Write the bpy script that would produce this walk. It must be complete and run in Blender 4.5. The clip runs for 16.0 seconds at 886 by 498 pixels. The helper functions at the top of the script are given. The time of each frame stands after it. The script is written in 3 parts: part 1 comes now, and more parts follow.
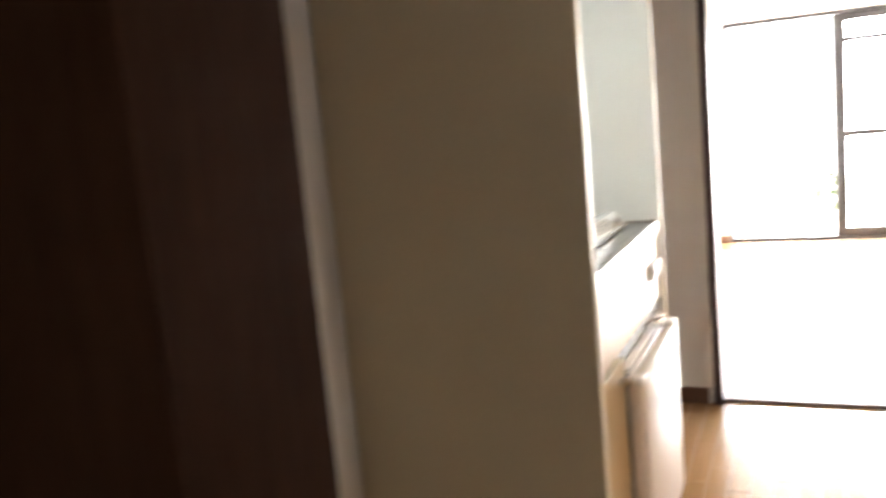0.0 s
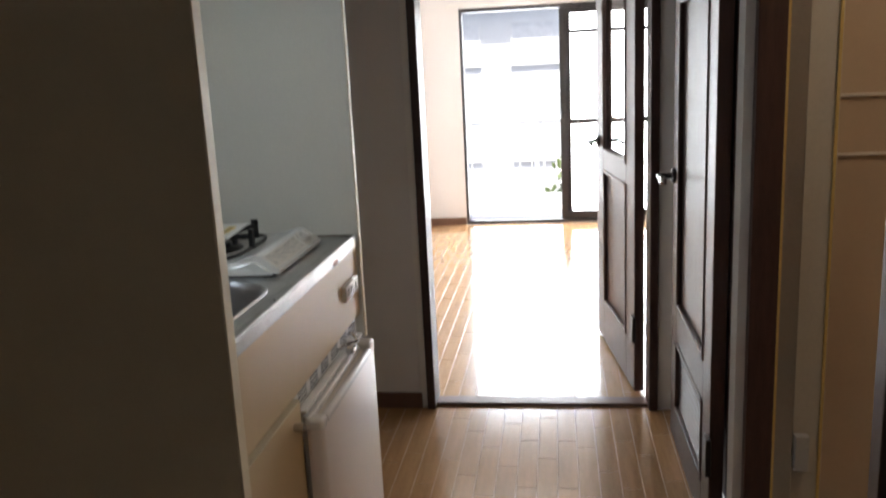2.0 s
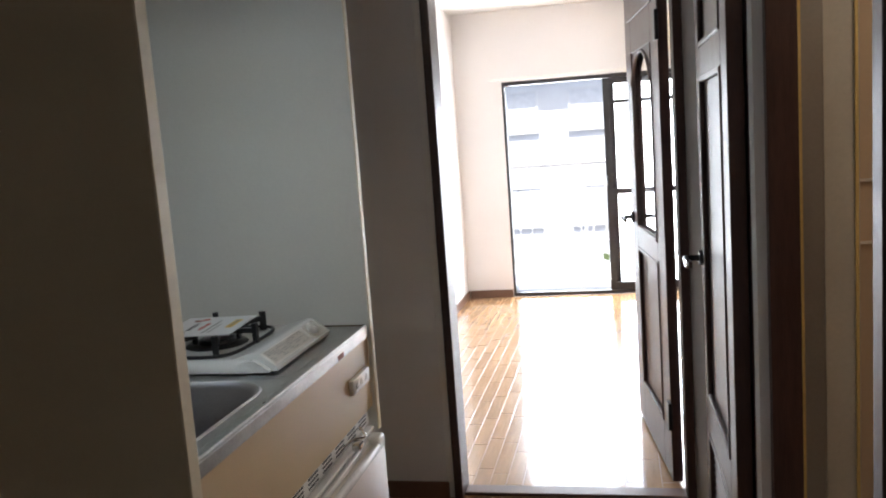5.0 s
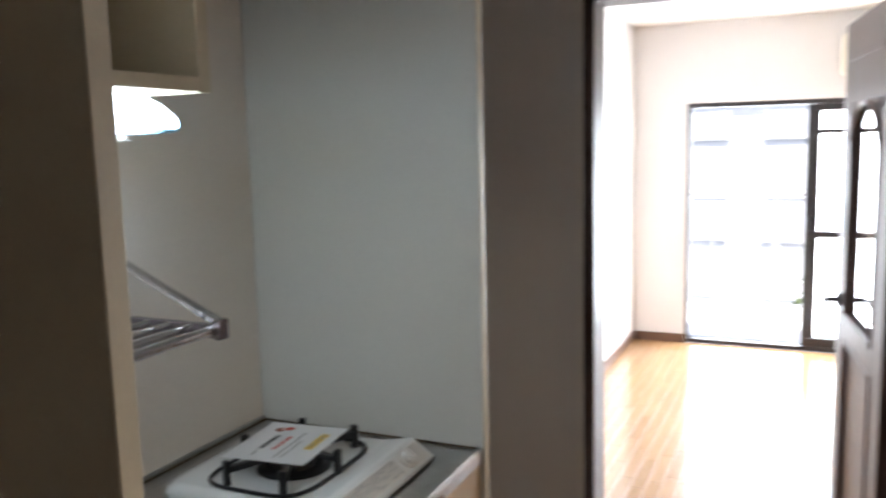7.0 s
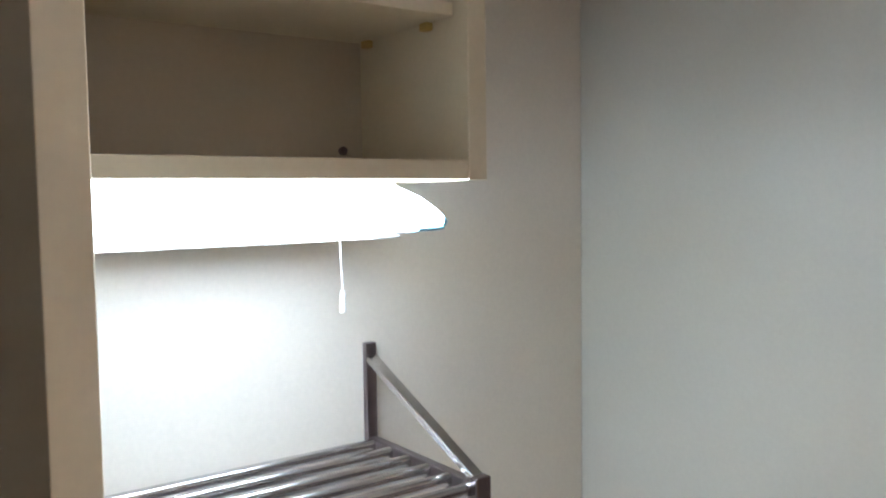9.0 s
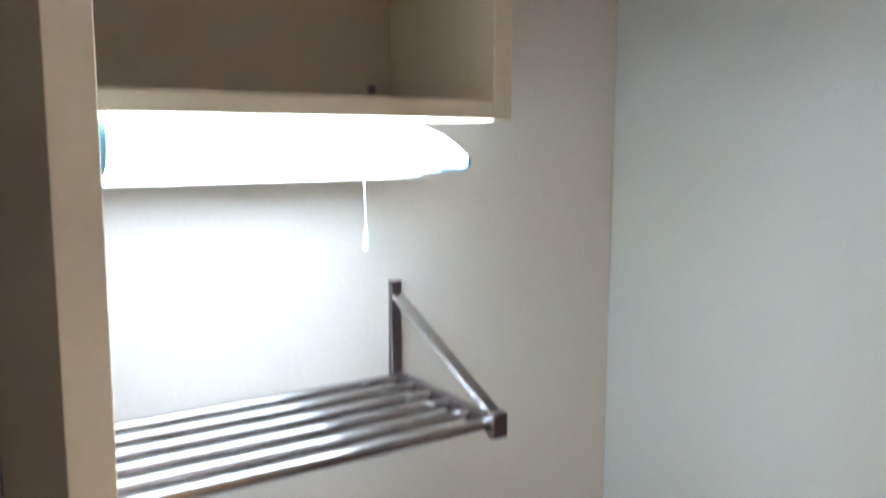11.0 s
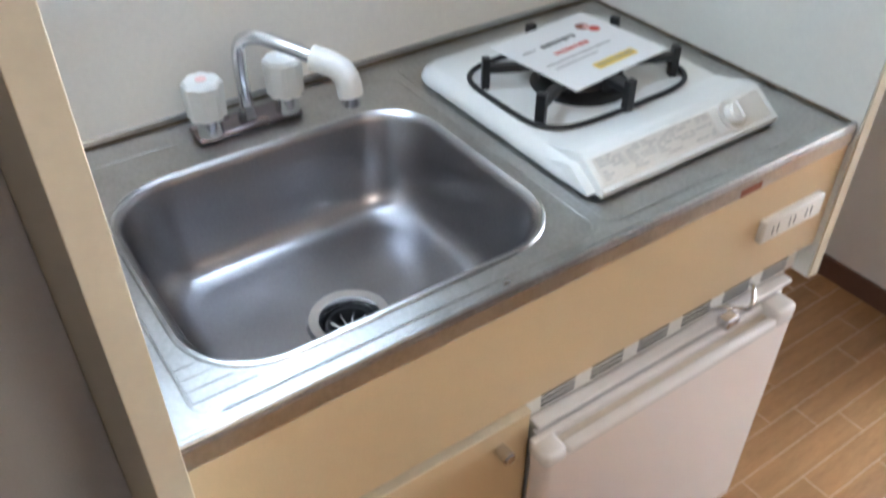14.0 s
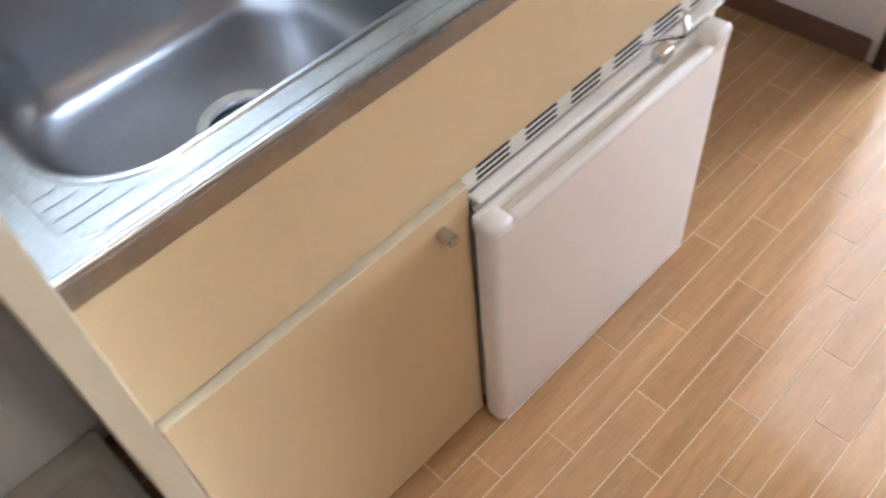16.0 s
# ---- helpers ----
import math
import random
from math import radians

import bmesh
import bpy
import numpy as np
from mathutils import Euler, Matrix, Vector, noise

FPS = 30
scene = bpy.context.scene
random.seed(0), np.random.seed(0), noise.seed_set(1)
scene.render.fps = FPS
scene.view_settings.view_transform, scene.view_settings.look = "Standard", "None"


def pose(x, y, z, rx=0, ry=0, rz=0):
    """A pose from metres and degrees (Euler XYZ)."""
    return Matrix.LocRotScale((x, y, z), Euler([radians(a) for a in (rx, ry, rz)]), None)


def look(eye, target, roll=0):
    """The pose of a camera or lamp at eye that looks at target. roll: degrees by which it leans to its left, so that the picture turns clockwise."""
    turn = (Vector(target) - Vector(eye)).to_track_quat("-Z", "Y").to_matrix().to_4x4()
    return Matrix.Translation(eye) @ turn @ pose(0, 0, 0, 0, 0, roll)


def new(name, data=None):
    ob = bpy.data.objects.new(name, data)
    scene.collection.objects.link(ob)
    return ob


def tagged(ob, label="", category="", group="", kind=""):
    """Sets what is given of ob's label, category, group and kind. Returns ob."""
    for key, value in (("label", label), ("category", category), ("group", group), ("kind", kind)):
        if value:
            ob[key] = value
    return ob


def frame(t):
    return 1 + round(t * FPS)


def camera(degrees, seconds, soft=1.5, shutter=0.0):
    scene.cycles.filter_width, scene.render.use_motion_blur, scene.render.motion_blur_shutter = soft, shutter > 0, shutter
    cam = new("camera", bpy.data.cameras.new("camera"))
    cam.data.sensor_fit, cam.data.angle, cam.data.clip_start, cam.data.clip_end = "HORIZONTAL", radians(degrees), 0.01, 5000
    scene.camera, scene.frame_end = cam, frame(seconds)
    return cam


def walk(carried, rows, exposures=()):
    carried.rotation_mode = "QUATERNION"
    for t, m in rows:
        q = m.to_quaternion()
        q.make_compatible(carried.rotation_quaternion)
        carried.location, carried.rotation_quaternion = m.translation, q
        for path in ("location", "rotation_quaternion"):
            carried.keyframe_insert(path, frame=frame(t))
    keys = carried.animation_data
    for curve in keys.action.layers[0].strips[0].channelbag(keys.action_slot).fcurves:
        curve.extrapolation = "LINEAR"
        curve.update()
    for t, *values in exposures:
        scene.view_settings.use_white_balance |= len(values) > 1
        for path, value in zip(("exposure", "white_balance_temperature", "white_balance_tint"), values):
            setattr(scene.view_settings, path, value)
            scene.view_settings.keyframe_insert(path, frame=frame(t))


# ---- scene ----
cam = camera(56.2, 16.0, soft=2.0, shutter=0.6)

PATH = [
    (0, (0.422, -1.466, 1.152), (-0.386, 0.339, 0.852), -5.4),
    (0.5, (0.469, -1.387, 1.238), (-0.069, 0.518, 0.95), -3.4),
    (1, (0.512, -1.298, 1.254), (0.124, 0.634, 0.917), -2.9),
    (1.5, (0.558, -1.212, 1.259), (0.247, 0.735, 0.927), -2.6),
    (2, (0.573, -1.202, 1.253), (0.3, 0.733, 0.827), -2.8),
    (2.5, (0.576, -1.183, 1.244), (0.296, 0.706, 0.651), -2.2),
    (3, (0.59, -1.16, 1.232), (0.298, 0.675, 0.492), -2.3),
    (3.5, (0.604, -1.132, 1.245), (0.267, 0.726, 0.585), -2.6),
    (4, (0.635, -1.132, 1.274), (0.269, 0.793, 0.87), -2.7),
    (4.2, (0.655, -1.129, 1.284), (0.28, 0.815, 0.998), -3.2),
    (6.3, (0.722, -0.862, 1.365), (0.185, 1.047, 1.104), -2.0),
    (6.5, (0.677, -0.76, 1.438), (0.09, 1.134, 1.178), -1.3),
    (7, (0.677, -0.618, 1.501), (-0.138, 1.189, 1.234), -1.4),
    (7.5, (0.696, -0.47, 1.501), (-0.466, 1.123, 1.164), -1.4),
    (8, (0.638, -0.316, 1.497), (-0.712, 1.116, 1.138), -0.6),
    (8.5, (0.575, -0.194, 1.553), (-0.931, 1.099, 1.307), -1.2),
    (8.7, (0.572, -0.152, 1.566), (-1.014, 1.06, 1.435), -1.3),
    (10.8, (0.604, -0.117, 1.577), (-1.066, 0.966, 1.388), -0.2),
    (11, (0.601, -0.12, 1.567), (-1.061, 0.96, 1.298), 0.2),
    (11.5, (0.59, -0.103, 1.549), (-1.052, 0.933, 1.068), 0.7),
    (12, (0.577, -0.095, 1.525), (-1.015, 0.923, 0.867), 1.0),
    (12.5, (0.57, -0.096, 1.512), (-0.961, 0.89, 0.684), 1.5),
    (13, (0.564, -0.093, 1.491), (-0.891, 0.858, 0.502), 1.0),
    (13.5, (0.56, -0.087, 1.471), (-0.827, 0.828, 0.357), 0.5),
    (14, (0.551, -0.084, 1.445), (-0.729, 0.796, 0.185), -0.0),
    (14.5, (0.545, -0.085, 1.401), (-0.644, 0.748, 0.025), -0.9),
    (15, (0.536, -0.076, 1.352), (-0.536, 0.685, -0.155), -1.3),
    (15.5, (0.531, -0.07, 1.31), (-0.478, 0.625, -0.271), -4.3),
    (16, (0.522, -0.052, 1.298), (-0.449, 0.772, -0.244), -6.8),
]
# stops, colour temperature and tint of the clip's picture along the way
LOOKS = [(0, 2.8, 6700, 10), (0.5, 2.15, 6700, 10), (1, 1.45, 6600, 10), (2, 1.0, 6300, 10), (4, 1.0, 6100, 10), (7, 1.25, 6000, 10), (8, 1.75, 6000, 10), (11, 2.25, 5800, 10), (13, 2.45, 5600, 10), (14, 2.5, 5600, 10), (16, 2.8, 5500, 10)]
walk(cam, [(t, look(eye, target, roll)) for t, eye, target, roll in PATH], exposures=LOOKS)

# ---- world, light ----
W = bpy.data.worlds.new("sky")
scene.world = W
W.use_nodes = True
wn = W.node_tree.nodes
sky = wn.new("ShaderNodeTexSky")
sky.sky_type = "NISHITA"
sky.sun_disc = False
sky.sun_elevation, sky.sun_rotation = radians(73), radians(166)
sky.air_density, sky.dust_density = 1.0, 5.0
W.node_tree.links.new(sky.outputs[0], wn["Background"].inputs[0])
wn["Background"].inputs[1].default_value = 0.15
sun = new("sun", bpy.data.lights.new("sun", "SUN"))
sun.data.energy, sun.data.angle, sun.data.color = 5.0, radians(0.6), (1, 0.95, 0.88)
sun.matrix_world = look((0.6, -2.4, 8), (0, 0, 0))
# skylight entering through the balcony door
day = new("daylight", bpy.data.lights.new("daylight", "AREA"))
day.data.shape, day.data.size, day.data.size_y = "RECTANGLE", 1.45, 1.6
day.data.energy, day.data.color = 50, (0.95, 0.98, 1.0)
day.matrix_world = pose(0.62, 5.52, 0.85, -90, 0, 0)


# ---- materials ----
def mat(name, color, rough=0.5, metal=0.0, var=0.12, scale=6.0, bump=0.0, fine=120.0, stretch=(1, 1, 1), spec=0.5, rand=0.0, coat=0.0):
    m = bpy.data.materials.new(name)
    m.use_nodes = True
    nt = m.node_tree
    n, l = nt.nodes, nt.links
    b = n["Principled BSDF"]
    geo = n.new("ShaderNodeNewGeometry")
    mp = n.new("ShaderNodeMapping")
    mp.inputs["Scale"].default_value = stretch
    l.new(geo.outputs["Position"], mp.inputs[0])
    big, small = n.new("ShaderNodeTexNoise"), n.new("ShaderNodeTexNoise")
    big.inputs["Scale"].default_value, big.inputs["Detail"].default_value = scale, 5
    small.inputs["Scale"].default_value, small.inputs["Detail"].default_value = fine, 4
    for q in (big, small):
        l.new(mp.outputs[0], q.inputs["Vector"])
    mixn = n.new("ShaderNodeMath")
    mixn.operation = "MULTIPLY_ADD"
    mixn.inputs[1].default_value = 0.45
    l.new(small.outputs["Fac"], mixn.inputs[0])
    half = n.new("ShaderNodeMath")
    half.operation = "MULTIPLY"
    half.inputs[1].default_value = 0.55
    l.new(big.outputs["Fac"], half.inputs[0])
    l.new(half.outputs[0], mixn.inputs[2])
    fac = mixn.outputs[0]
    if rand:
        info = n.new("ShaderNodeObjectInfo")
        isl = n.new("ShaderNodeMath")
        isl.operation = "ADD"
        l.new(info.outputs["Random"], isl.inputs[0])
        l.new(geo.outputs["Random Per Island"], isl.inputs[1])
        fr = n.new("ShaderNodeMath")
        fr.operation = "FRACT"
        l.new(isl.outputs[0], fr.inputs[0])
        mm = n.new("ShaderNodeMath")
        mm.operation = "MULTIPLY_ADD"
        mm.inputs[1].default_value, mm.inputs[2].default_value = rand, -rand / 2
        l.new(fr.outputs[0], mm.inputs[0])
        ad = n.new("ShaderNodeMath")
        ad.operation = "ADD"
        l.new(fac, ad.inputs[0])
        l.new(mm.outputs[0], ad.inputs[1])
        fac = ad.outputs[0]
    ramp = n.new("ShaderNodeValToRGB")
    lo, hi = [min(1, c * (1 - var)) for c in color], [min(1, c * (1 + var)) for c in color]
    ramp.color_ramp.elements[0].color, ramp.color_ramp.elements[1].color = (*lo, 1), (*hi, 1)
    ramp.color_ramp.elements[0].position, ramp.color_ramp.elements[1].position = 0.3, 0.7
    l.new(fac, ramp.inputs[0])
    l.new(ramp.outputs[0], b.inputs["Base Color"])
    rr = n.new("ShaderNodeMapRange")
    rr.inputs[3].default_value, rr.inputs[4].default_value = max(0.02, rough * 0.8), min(1, rough * 1.2)
    l.new(big.outputs["Fac"], rr.inputs[0])
    l.new(rr.outputs[0], b.inputs["Roughness"])
    b.inputs["Metallic"].default_value = metal
    b.inputs["Specular IOR Level"].default_value = spec
    b.inputs["Coat Weight"].default_value = coat
    b.inputs["Coat Roughness"].default_value = 0.08
    if bump:
        bp = n.new("ShaderNodeBump")
        bp.inputs["Strength"].default_value, bp.inputs["Distance"].default_value = bump, 0.002
        l.new(small.outputs["Fac"], bp.inputs["Height"])
        l.new(bp.outputs[0], b.inputs["Normal"])
    return m


def glow(name, color, strength):
    m = bpy.data.materials.new(name)
    m.use_nodes = True
    b = m.node_tree.nodes["Principled BSDF"]
    b.inputs["Base Color"].default_value = (*color, 1)
    b.inputs["Emission Color"].default_value = (*color, 1)
    b.inputs["Emission Strength"].default_value = strength
    return m


def glass_mat(name, rough=0.0, color=(1, 1, 1)):
    m = bpy.data.materials.new(name)
    m.use_nodes = True
    b = m.node_tree.nodes["Principled BSDF"]
    b.inputs["Base Color"].default_value = (*color, 1)
    b.inputs["Transmission Weight"].default_value = 1
    b.inputs["Roughness"].default_value = rough
    b.inputs["IOR"].default_value = 1.05
    return m


M_WALL = mat("wallpaper_white", (0.78, 0.752, 0.73), 0.85, var=0.05, bump=0.35, fine=260, scale=2)
M_CEIL = mat("ceiling_paper", (0.82, 0.79, 0.75), 0.9, var=0.04, bump=0.3, fine=220, scale=2)
M_FLOOR = mat("floor_wood", (0.46, 0.265, 0.122), 0.16, var=0.22, scale=9, fine=70, stretch=(6, 0.5, 1), bump=0.12, rand=0.12, coat=0.7)
# seam bed paler than the boards: window glint on the joints as colour
M_SEAM_GLINT = mat("floor_seam_glint", (0.68, 0.5, 0.34), 0.2, var=0.1)
M_DARK = mat("dark_stained_wood", (0.055, 0.026, 0.02), 0.4, var=0.35, scale=14, fine=90, stretch=(5, 5, 0.5), bump=0.15, spec=0.4)
M_MATTE = mat("dark_matte_wood", (0.05, 0.023, 0.013), 0.95, var=0.3, scale=14, fine=90, stretch=(5, 5, 0.5), spec=0.02)
M_BASE = mat("baseboard_brown", (0.16, 0.085, 0.055), 0.45, var=0.15)
M_CREAM = mat("cream_laminate", (0.66, 0.5, 0.29), 0.38, var=0.05, scale=3, fine=300, bump=0.05)
M_EDGE = mat("cream_edge_band", (0.76, 0.67, 0.5), 0.5, var=0.05, scale=3)
M_PANEL = mat("panel_side_laminate", (0.64, 0.55, 0.385), 0.45, var=0.04, scale=2, fine=200, bump=0.05)
M_KWALL = mat("kitchen_panel_white", (0.71, 0.70, 0.645), 0.5, var=0.04, scale=2.5, fine=150)
M_KBACK = mat("kitchen_panel_cream", (0.84, 0.775, 0.68), 0.35, var=0.05, scale=2.5, fine=150)
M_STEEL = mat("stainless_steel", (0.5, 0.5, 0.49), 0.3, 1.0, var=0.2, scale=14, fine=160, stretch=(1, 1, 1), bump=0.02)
# worktop steel again, darker: shade inside the bowl is put into the colour
M_BASIN = mat("sink_steel_shaded", (0.37, 0.36, 0.37), 0.3, 1.0, var=0.12, scale=5, fine=240, bump=0.08)
M_CHROME = mat("chrome", (0.75, 0.75, 0.76), 0.12, 1.0, var=0.05)
M_RACK = mat("rack_steel", (0.6, 0.58, 0.58), 0.2, 1.0, var=0.08)
M_RACKD = mat("rack_bracket_dark_steel", (0.28, 0.24, 0.25), 0.28, 1.0, var=0.1)
M_WHITE = mat("white_enamel", (0.82, 0.82, 0.79), 0.18, var=0.03, coat=0.3)
M_PLASTIC = mat("white_plastic", (0.8, 0.78, 0.73), 0.35, var=0.04)
M_FRIDGE = mat("fridge_white", (0.78, 0.7, 0.65), 0.3, var=0.03, fine=220, bump=0.05)
M_TRIM = mat("fridge_trim_white", (0.84, 0.81, 0.78), 0.25, var=0.02)
M_GROOVE = mat("beige_groove", (0.62, 0.55, 0.46), 0.45, var=0.08)
M_GREY = mat("grey_gasket", (0.45, 0.44, 0.43), 0.5, var=0.1)
M_BLACK = mat("black_enamel", (0.015, 0.015, 0.016), 0.35, var=0.2)
M_INK = mat("ink_grey", (0.42, 0.41, 0.39), 0.6, var=0.1)
M_RED = mat("ink_red", (0.6, 0.08, 0.05), 0.6, var=0.1)
M_PINK = mat("faded_red_mark", (0.8, 0.5, 0.46), 0.5, var=0.1)
M_YELLOW = mat("ink_yellow", (0.85, 0.6, 0.05), 0.6, var=0.05)
M_PAPER = mat("card_paper", (0.86, 0.86, 0.85), 0.45, var=0.02)
M_TEAL = mat("lamp_cap_teal", (0.2, 0.45, 0.55), 0.4, var=0.06)
M_LAMP = glow("lamp_diffuser_lit", (0.79, 0.9, 1.0), 5.0)
M_BRONZE = mat("bronze_aluminium", (0.045, 0.042, 0.043), 0.4, 0.4, var=0.1)
M_ALU = mat("aluminium", (0.33, 0.31, 0.28), 0.4, 0.8, var=0.08)
M_BATH = mat("bath_panel_beige", (0.5, 0.37, 0.25), 0.35, var=0.04)
M_BATHF = mat("bath_floor", (0.66, 0.6, 0.52), 0.5, var=0.05)
M_RUBBER = mat("yellowed_sealant", (0.6, 0.42, 0.14), 0.6, var=0.15)
M_GLASS = glass_mat("clear_glass")
M_CONC = mat("balcony_concrete", (0.85, 0.84, 0.82), 0.85, var=0.12, bump=0.3)
M_RAIL = mat("balcony_rail_paint", (0.74, 0.74, 0.74), 0.5, var=0.06)
M_FACADE = mat("far_facade", (0.9, 0.9, 0.89), 0.85, var=0.06, scale=1)
M_FACADE2 = mat("far_facade_pink", (0.75, 0.66, 0.62), 0.85, var=0.08, scale=1)
M_FARWIN = mat("far_window", (0.86, 0.87, 0.88), 0.15, var=0.1)
M_ROOF = mat("far_roof", (0.5, 0.52, 0.55), 0.7, var=0.1)
M_LEAF = mat("leaf_green", (0.09, 0.12, 0.035), 0.6, var=0.35, rand=0.3)
M_BARK = mat("bark", (0.12, 0.08, 0.05), 0.9, var=0.3)
M_GROUND = mat("ground_asphalt", (0.06, 0.06, 0.06), 0.9, var=0.2)
M_BACK = mat("cabinet_interior", (0.62, 0.54, 0.42), 0.5, var=0.05)
M_TRAY = mat("tray_plastic", (0.5, 0.45, 0.37), 0.5, var=0.08)
M_GRIME = mat("grime_sealant", (0.12, 0.085, 0.05), 0.7, var=0.4, scale=30)
M_PRINT = mat("printed_label", (0.72, 0.69, 0.63), 0.5, var=0.06)
M_STAIN = mat("rust_sticker", (0.28, 0.1, 0.06), 0.6, var=0.2)
M_AC = mat("ac_plastic", (0.75, 0.68, 0.55), 0.4, var=0.05)


# ---- building helpers ----
WORLD = {}


def thing(name, loc, label, category, group="", kind=""):
    e = new(name)
    e.location = loc
    e.empty_display_size = 0.05
    WORLD[e] = Matrix.Translation(loc)
    return tagged(e, label, category, group, kind)


def mesh_of(bm, name, m, smooth=False):
    me = bpy.data.meshes.new(name)
    bmesh.ops.recalc_face_normals(bm, faces=bm.faces[:])
    bm.to_mesh(me)
    bm.free()
    me.materials.append(m)
    if smooth:
        for p in me.polygons:
            p.use_smooth = True
        me.set_sharp_from_angle(angle=radians(38))
    return me


def part(name, bm, m, parent=None, label="", smooth=False, at=None):
    ob = new(name, mesh_of(bm, name, m, smooth))
    if at is not None:
        ob.matrix_basis = at
    WORLD[ob] = at if at is not None else Matrix.Identity(4)
    if parent is not None:
        ob.parent = parent
        ob.matrix_parent_inverse = WORLD[parent].inverted()
    if label:
        ob["label"] = label
    return ob


def structure(name, bm, m, label="", category="", smooth=False):
    return tagged(part(name, bm, m, smooth=smooth), label, category, kind="structure")


def box(x0, x1, y0, y1, z0, z1, bevel=0.0, seg=2, bm=None):
    b = bmesh.new()
    bmesh.ops.create_cube(b, size=1)
    for v in b.verts:
        v.co = Vector(((x0 + x1) / 2 + v.co.x * (x1 - x0), (y0 + y1) / 2 + v.co.y * (y1 - y0), (z0 + z1) / 2 + v.co.z * (z1 - z0)))
    if bevel:
        bmesh.ops.bevel(b, geom=b.edges[:], offset=bevel, segments=seg, affect="EDGES", profile=0.5)
    return join(bm, b) if bm is not None else b


def join(bm, other):
    me = bpy.data.meshes.new("tmp")
    other.to_mesh(me)
    other.free()
    bm.from_mesh(me)
    bpy.data.meshes.remove(me)
    return bm


def boxes(*rows, bevel=0.0):
    b = bmesh.new()
    for r in rows:
        box(*r, bevel=bevel, bm=b)
    return b


def cyl(a, b, r, r2=None, n=20, cap=True, bevel=0.0):
    bm = bmesh.new()
    a, b = Vector(a), Vector(b)
    bmesh.ops.create_cone(bm, cap_ends=cap, segments=n, radius1=r, radius2=r if r2 is None else r2, depth=(b - a).length)
    if bevel:
        ed = [e for e in bm.edges if abs(e.verts[0].co.z - e.verts[1].co.z) < 1e-6]
        bmesh.ops.bevel(bm, geom=ed, offset=bevel, segments=2, affect="EDGES")
    q = Vector((0, 0, 1)).rotation_difference(b - a).to_matrix().to_4x4()
    bmesh.ops.transform(bm, matrix=Matrix.Translation((a + b) / 2) @ q, verts=bm.verts)
    return bm


def tube(points, r, n=12, samples=8):
    """A round tube along a smooth curve through the points."""
    pts = [Vector(p) for p in points]
    path = []
    for i in range(len(pts) - 1):
        p0, p1, p2, p3 = pts[max(0, i - 1)], pts[i], pts[i + 1], pts[min(len(pts) - 1, i + 2)]
        for k in range(samples):
            u = k / samples
            path.append(0.5 * (2 * p1 + (p2 - p0) * u + (2 * p0 - 5 * p1 + 4 * p2 - p3) * u * u + (3 * p1 - p0 - 3 * p2 + p3) * u ** 3))
    path.append(pts[-1])
    bm = bmesh.new()
    rings, side = [], None
    for i, p in enumerate(path):
        d = (path[min(i + 1, len(path) - 1)] - path[max(i - 1, 0)]).normalized()
        side = d.orthogonal() if side is None else (side - d * side.dot(d))
        side.normalize()
        up = d.cross(side)
        rings.append([bm.verts.new(p + r * (math.cos(2 * math.pi * k / n) * side + math.sin(2 * math.pi * k / n) * up)) for k in range(n)])
    for s, t in zip(rings, rings[1:]):
        for k in range(n):
            bm.faces.new((s[k], s[(k + 1) % n], t[(k + 1) % n], t[k]))
    bm.faces.new(rings[0][::-1])
    bm.faces.new(rings[-1])
    return bm


def loft(loops, close_first=False, close_last=True):
    bm = bmesh.new()
    rings = [[bm.verts.new(p) for p in lp] for lp in loops]
    n = len(rings[0])
    for s, t in zip(rings, rings[1:]):
        for k in range(n):
            bm.faces.new((s[k], s[(k + 1) % n], t[(k + 1) % n], t[k]))
    if close_last:
        bm.faces.new(rings[-1])
    if close_first:
        bm.faces.new(rings[0][::-1])
    return bm


def rounded(x0, x1, y0, y1, r, z, n=8):
    out = []
    for cx, cy, a0 in ((x1 - r, y1 - r, 0), (x0 + r, y1 - r, 90), (x0 + r, y0 + r, 180), (x1 - r, y0 + r, 270)):
        for k in range(n + 1):
            a = radians(a0 + 90 * k / n)
            out.append((cx + r * math.cos(a), cy + r * math.sin(a), z))
    return out


def moved(bm, m):
    bmesh.ops.transform(bm, matrix=m, verts=bm.verts)
    return bm


CEIL = 2.2
BACK = -0.59      # kitchen back wall
WIDE = 1.05       # kitchen width

# ---- large structure ----
structure("wall_kitchen_back", box(-0.70, BACK - 0.004, -0.05, 1.70, 0, CEIL), M_WALL, "plain plastered wall behind the kitchenette", "wall")
niche = structure("wall_niche_back", box(-0.70, -0.447, -1.02, -0.0495, 0, CEIL), M_WALL, "off-white papered wall of the washing machine recess", "wall")
structure("wall_partition", box(-0.62, 0.13, -1.16, -1.02, 0, CEIL), M_MATTE, "dark brown wooden partition end beside the entrance", "wall")
# added liner, never in view, that stops light leaking past the recess wall
structure("light_leak_liner", box(-0.80, -0.705, -1.3, 1.80, -0.1, CEIL + 0.1), M_WALL, "unseen liner added behind the kitchenette to keep light out", "wall")
structure("wall_entry_left", box(-0.20, -0.06, -2.6, -1.163, 0, CEIL), M_WALL, "white papered wall of the entrance", "wall")
structure("wall_entry", box(-0.2, 1.12, -2.74, -2.603, 0, CEIL), M_WALL, "white papered wall at the entrance", "wall")
structure("wall_doorway", boxes((-0.586, 0.075, 1.703, 1.80, 0, CEIL), (0.92, 1.12, 1.703, 1.80, 0, CEIL), (0.075, 0.92, 1.703, 1.80, 1.90, CEIL)), M_WALL, "white papered wall round the room doorway", "wall")
